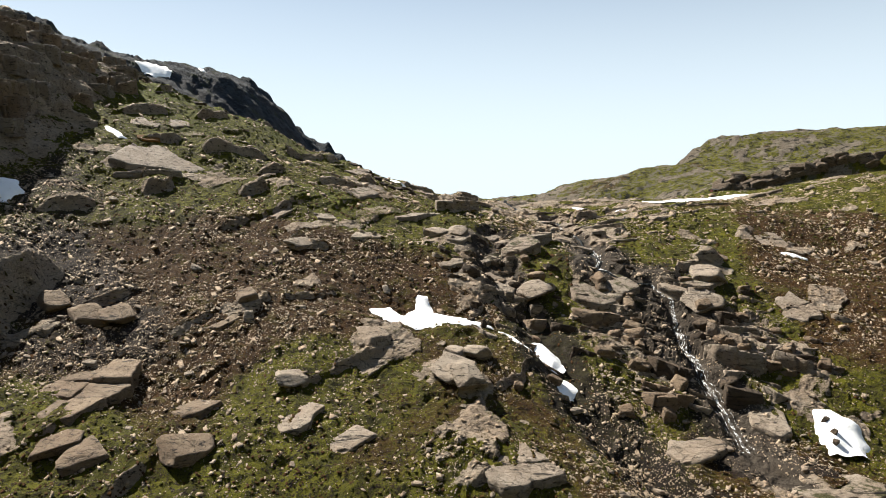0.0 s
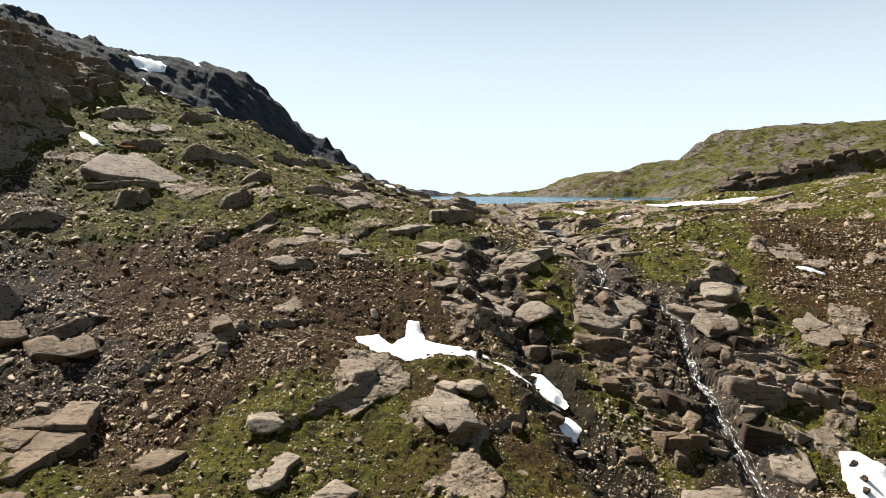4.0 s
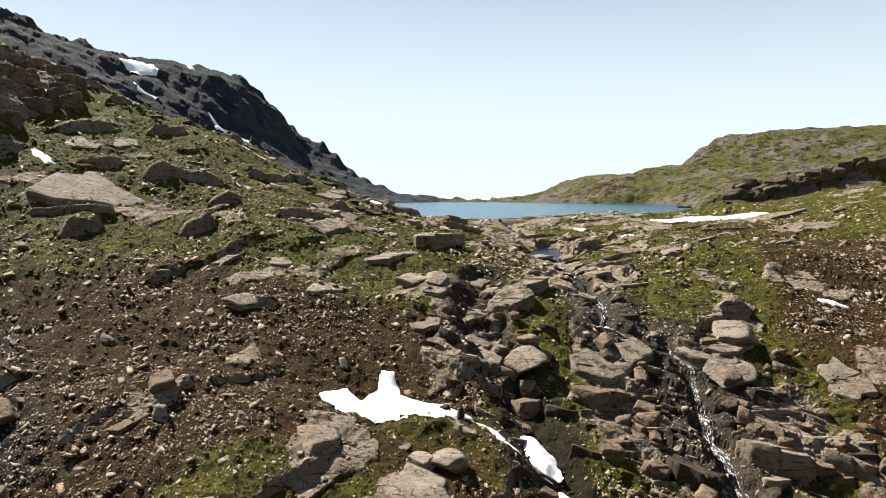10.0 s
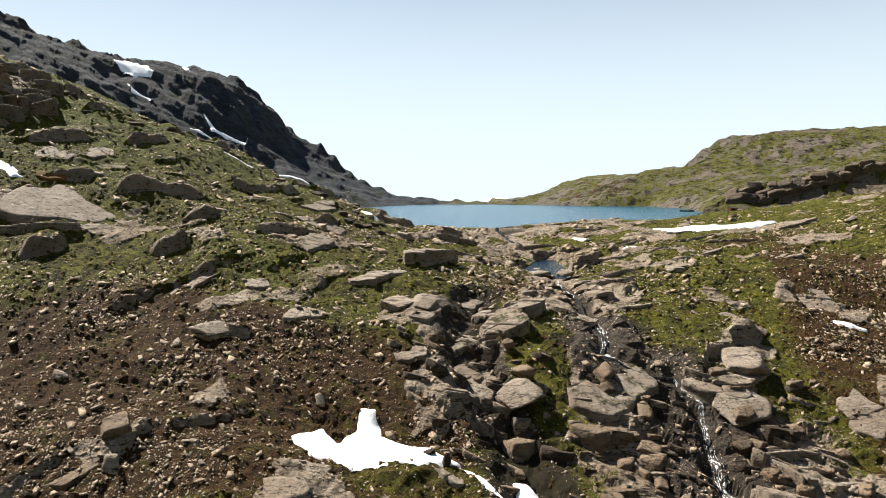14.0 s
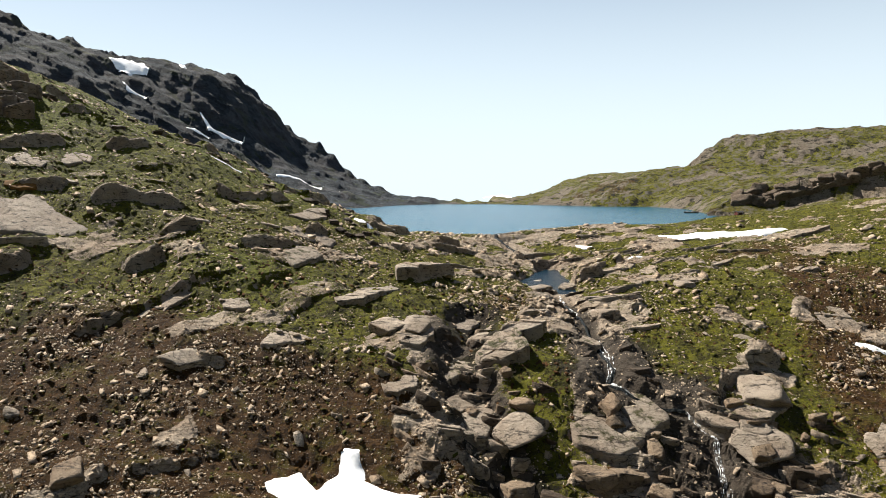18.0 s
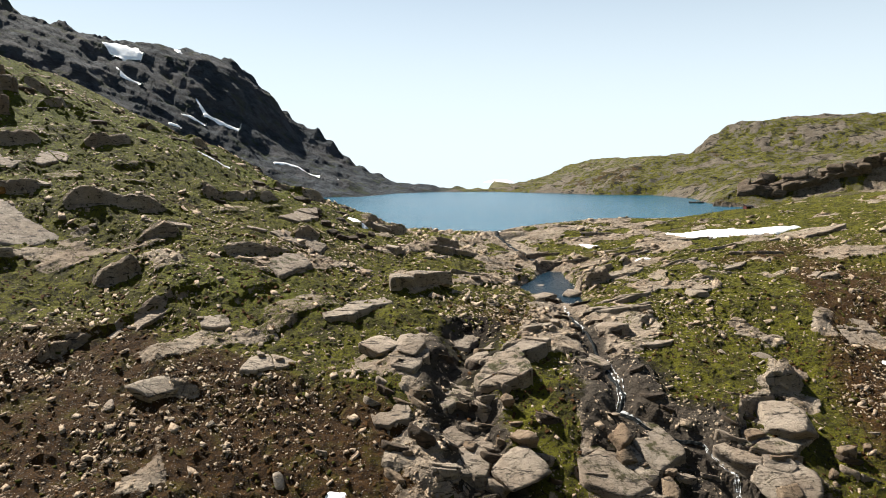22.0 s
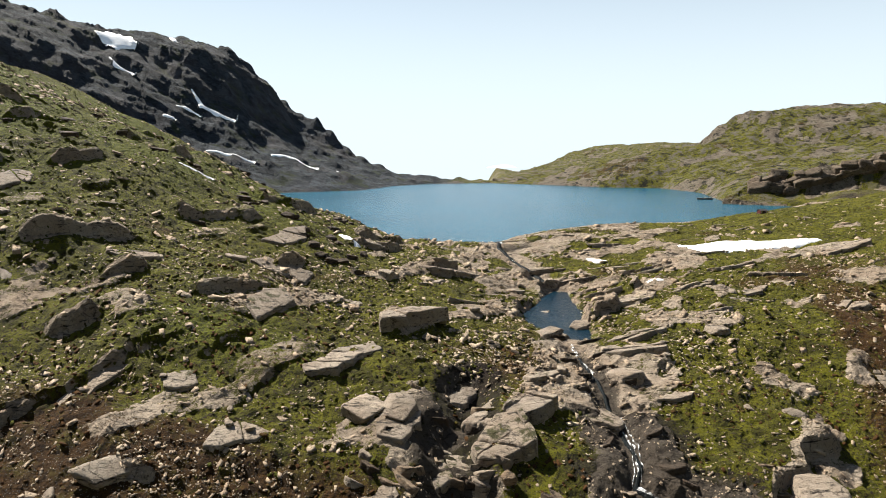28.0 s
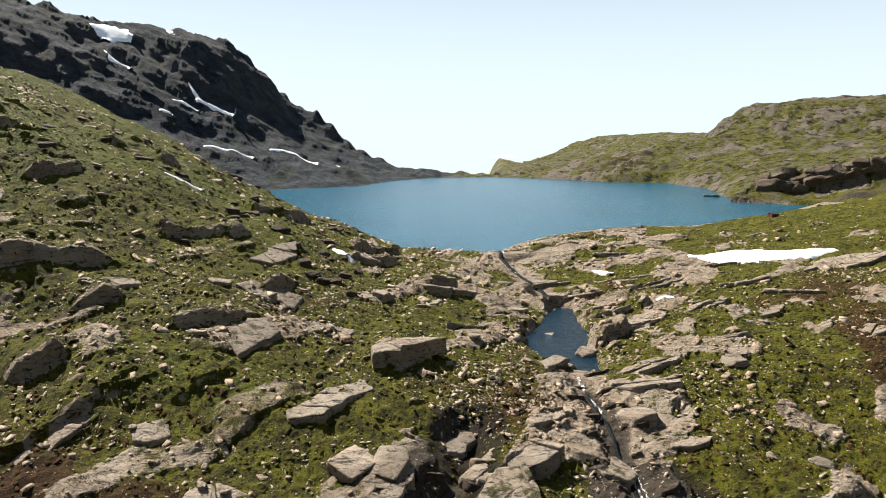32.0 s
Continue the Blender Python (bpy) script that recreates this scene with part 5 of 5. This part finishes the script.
pool = mesh_object("pool", [(px + (2.2 if px > 39 else -2.2), py, -6.85) for px, py in POOL], [tuple(range(len(POOL)))], POOL_WATER)
tagged(pool, "still dark-blue pool of the brook among slabs", "water", "", "structure")
for name, part_of, wide in (("brook", BROOK[:4], 1.5), ("brook", BROOK[7:14], 0.7)):
    v, f = ribbon(part_of, wide, 0.35, 0.8, 5)
    ob = rock_object(name, v, f, STREAM, Matrix())
    ob.data.polygons.foreach_set("use_smooth", np.ones(len(f), bool))
    tagged(ob, "shallow dark brook running over bare rock", "water", "", "structure")

waterfall = new("waterfall")
tagged(waterfall, "thin white waterfall streaming down a dark stepped crag", "waterfall")
FALL = [(49, 151), (52, 146), (50.5, 139), (49.5, 131), (49, 121), (50, 111), (50, 105)]
for k in range(11):
    a = (0, 0, 1, 1, 2, 2, 3, 3)[k % 8]
    b = 7 if k % 3 else 5
    shift = rng.normal(0, 0.2 + 0.22 * a)
    v, f = ribbon([(px + shift * (1 + 0.25 * i), py) for i, (px, py) in enumerate(FALL)][a:b], rng.uniform(0.04, 0.11), 0.15, 0.3, 60 + k, 0.13)
    ob = rock_object("strand", v, f, FOAM, Matrix())
    ob.parent = waterfall
cascade = new("cascade")
tagged(cascade, "short white cascade between slabs of the brook", "waterfall")
for k, (shift, wide) in enumerate(((0, 0.6), (0.6, 0.25), (-0.5, 0.25))):
    v, f = ribbon([(px + shift, py) for px, py in ((39.5, 172), (40.2, 165), (39.5, 160), (38.4, 156.5), (41, 153.6))], wide * 0.45, 0.3, 0.3, 80 + k, 0.14)
    ob = rock_object("strand", v, f, FOAM, Matrix())
    ob.parent = cascade
rapid = new("cascade")
tagged(rapid, "small white step of water at the lake's outlet", "waterfall")
for k, (ax, ay, bx, by) in enumerate(((32, 301, 32.5, 294), (33, 284, 35, 279), (38, 199, 38, 195), (38.2, 192, 39, 187))):
    v, f = ribbon([(ax, ay), ((ax + bx) / 2, (ay + by) / 2), (bx, by)], 0.6, 0.4, 0.5, 90 + k, 0.3)
    ob = rock_object("strand", v, f, FOAM, Matrix())
    ob.parent = rapid

# ---- the hut by the lake ----
def box(bm, x0, x1, y0, y1, z0, z1):
    made = bmesh.ops.create_cube(bm, size=1.0)["verts"]
    bmesh.ops.transform(bm, verts=made, matrix=Matrix.Translation(((x0 + x1) / 2, (y0 + y1) / 2, (z0 + z1) / 2)) @ Matrix.Diagonal((x1 - x0, y1 - y0, z1 - z0, 1)))


def part(name, bm, mat, parent, label=""):
    me = bpy.data.meshes.new(name)
    bm.to_mesh(me)
    bm.free()
    me.materials.append(mat)
    ob = new(name, me)
    ob.parent = parent
    return tagged(ob, label)


def make_hut(x, y, yaw):
    hut = new("hut")
    hut.matrix_world = pose(x, y, height(x, y) - 0.1, 0, 0, yaw) @ Matrix.Diagonal((0.7, 0.8, 0.68, 1))
    tagged(hut, "small dark red wooden hut with low roof by the lake", "hut")
    bm = bmesh.new()
    box(bm, -2.6, 2.6, -1.7, 1.7, -0.4, 0.25)
    part("foundation", bm, ROCK_DARK, hut, "grey stone footing")
    for side, (x0, x1, y0, y1) in enumerate(((-2.4, 2.4, -1.5, -1.38), (-2.4, 2.4, 1.38, 1.5), (-2.4, -2.28, -1.38, 1.38), (2.28, 2.4, -1.38, 1.38))):
        bm = bmesh.new()
        box(bm, x0, x1, y0, y1, 0.25, 2.1)
        count = int(max(x1 - x0, y1 - y0) / 0.2)
        for k in range(count):
            if x1 - x0 > 1:
                at = x0 + 0.1 + k * 0.2
                box(bm, at - 0.085, at + 0.085, y0 - 0.02, y1 + 0.02, 0.25, 2.1)
            else:
                at = y0 + 0.1 + k * 0.2
                box(bm, x0 - 0.02, x1 + 0.02, at - 0.085, at + 0.085, 0.25, 2.1)
        part("wall", bm, RED_WOOD, hut)
    for s in (-1, 1):
        bm = bmesh.new()
        vs = [bm.verts.new(p) for p in ((s * 2.4, -1.5, 2.1), (s * 2.4, 1.5, 2.1), (s * 2.4, 0, 2.85), (s * 2.28, -1.5, 2.1), (s * 2.28, 1.5, 2.1), (s * 2.28, 0, 2.85))]
        for f in ((0, 1, 2), (5, 4, 3), (0, 3, 4, 1), (1, 4, 5, 2), (2, 5, 3, 0)):
            bm.faces.new([vs[i] for i in f])
        part("gable", bm, RED_WOOD, hut)
        bm = bmesh.new()
        box(bm, -2.7, 2.7, 0, 1.95, -0.06, 0.06)
        slope = part("roof", bm, ROOF_DARK, hut, "dark low roof")
        slope.matrix_basis = pose(0, 0, 2.95, s * -26.5, 0, 0) if s > 0 else pose(0, 0, 2.95, -26.5, 0, 180)
    bm = bmesh.new()
    box(bm, -0.5, 0.5, -1.56, -1.52, 0.3, 2.0)
    door = part("door", bm, ROOF_DARK, hut, "dark plank door")
    for at in (-1.6, 1.5):
        bm = bmesh.new()
        box(bm, at - 0.4, at + 0.4, -1.56, -1.52, 1.0, 1.7)
        frame_ob = part("window", bm, WHITE_PAINT, hut, "small white-framed window")
        bm = bmesh.new()
        box(bm, at - 0.32, at + 0.32, -1.58, -1.561, 1.08, 1.62)
        part("pane", bm, GLASS_DARK, frame_ob)
    return hut


make_hut(150, 362, 12)


# ---- the lake's small islet and the far shore ----
islet = bed_rock("islet", 199, 552, 13, 5, 1.2, -10, ROCK, "low bare rock islet rising from the lake", "", 0.0)
islet.location.z = 0.3
snow_streak([(154, 703), (158, 702), (163, 700)], 2.0, 0.8, 0.8, "small snow rest on the far lake shore")

# a pale ridge far out; the haze over it is put in as glow
HAZE = make_plain("ridge_haze_glow", (0.5, 0.52, 0.55), 1.0, 0.1, 0.01)
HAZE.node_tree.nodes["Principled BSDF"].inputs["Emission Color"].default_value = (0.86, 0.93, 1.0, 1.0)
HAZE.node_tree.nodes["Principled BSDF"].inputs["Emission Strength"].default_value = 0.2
steps = 24
ridge = [(-90 + 180 * k / steps, 0.0, 2 + 20 * math.sin(math.pi * k / steps) ** 0.7 * (0.5 + 0.5 * k / steps)) for k in range(steps + 1)]
ridge_verts = [p for px, py, pz in ridge for p in ((px, -60, 0), (px, 0, pz), (px, 60, 0))]
ridge_faces = [(3 * k + j, 3 * k + 3 + j, 3 * k + 4 + j, 3 * k + 1 + j) for k in range(steps) for j in range(2)]
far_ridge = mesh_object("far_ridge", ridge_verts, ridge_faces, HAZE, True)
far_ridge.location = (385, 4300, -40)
tagged(far_ridge, "pale blue ridge far off, its haze added as faint glow", "ridge", "", "structure")
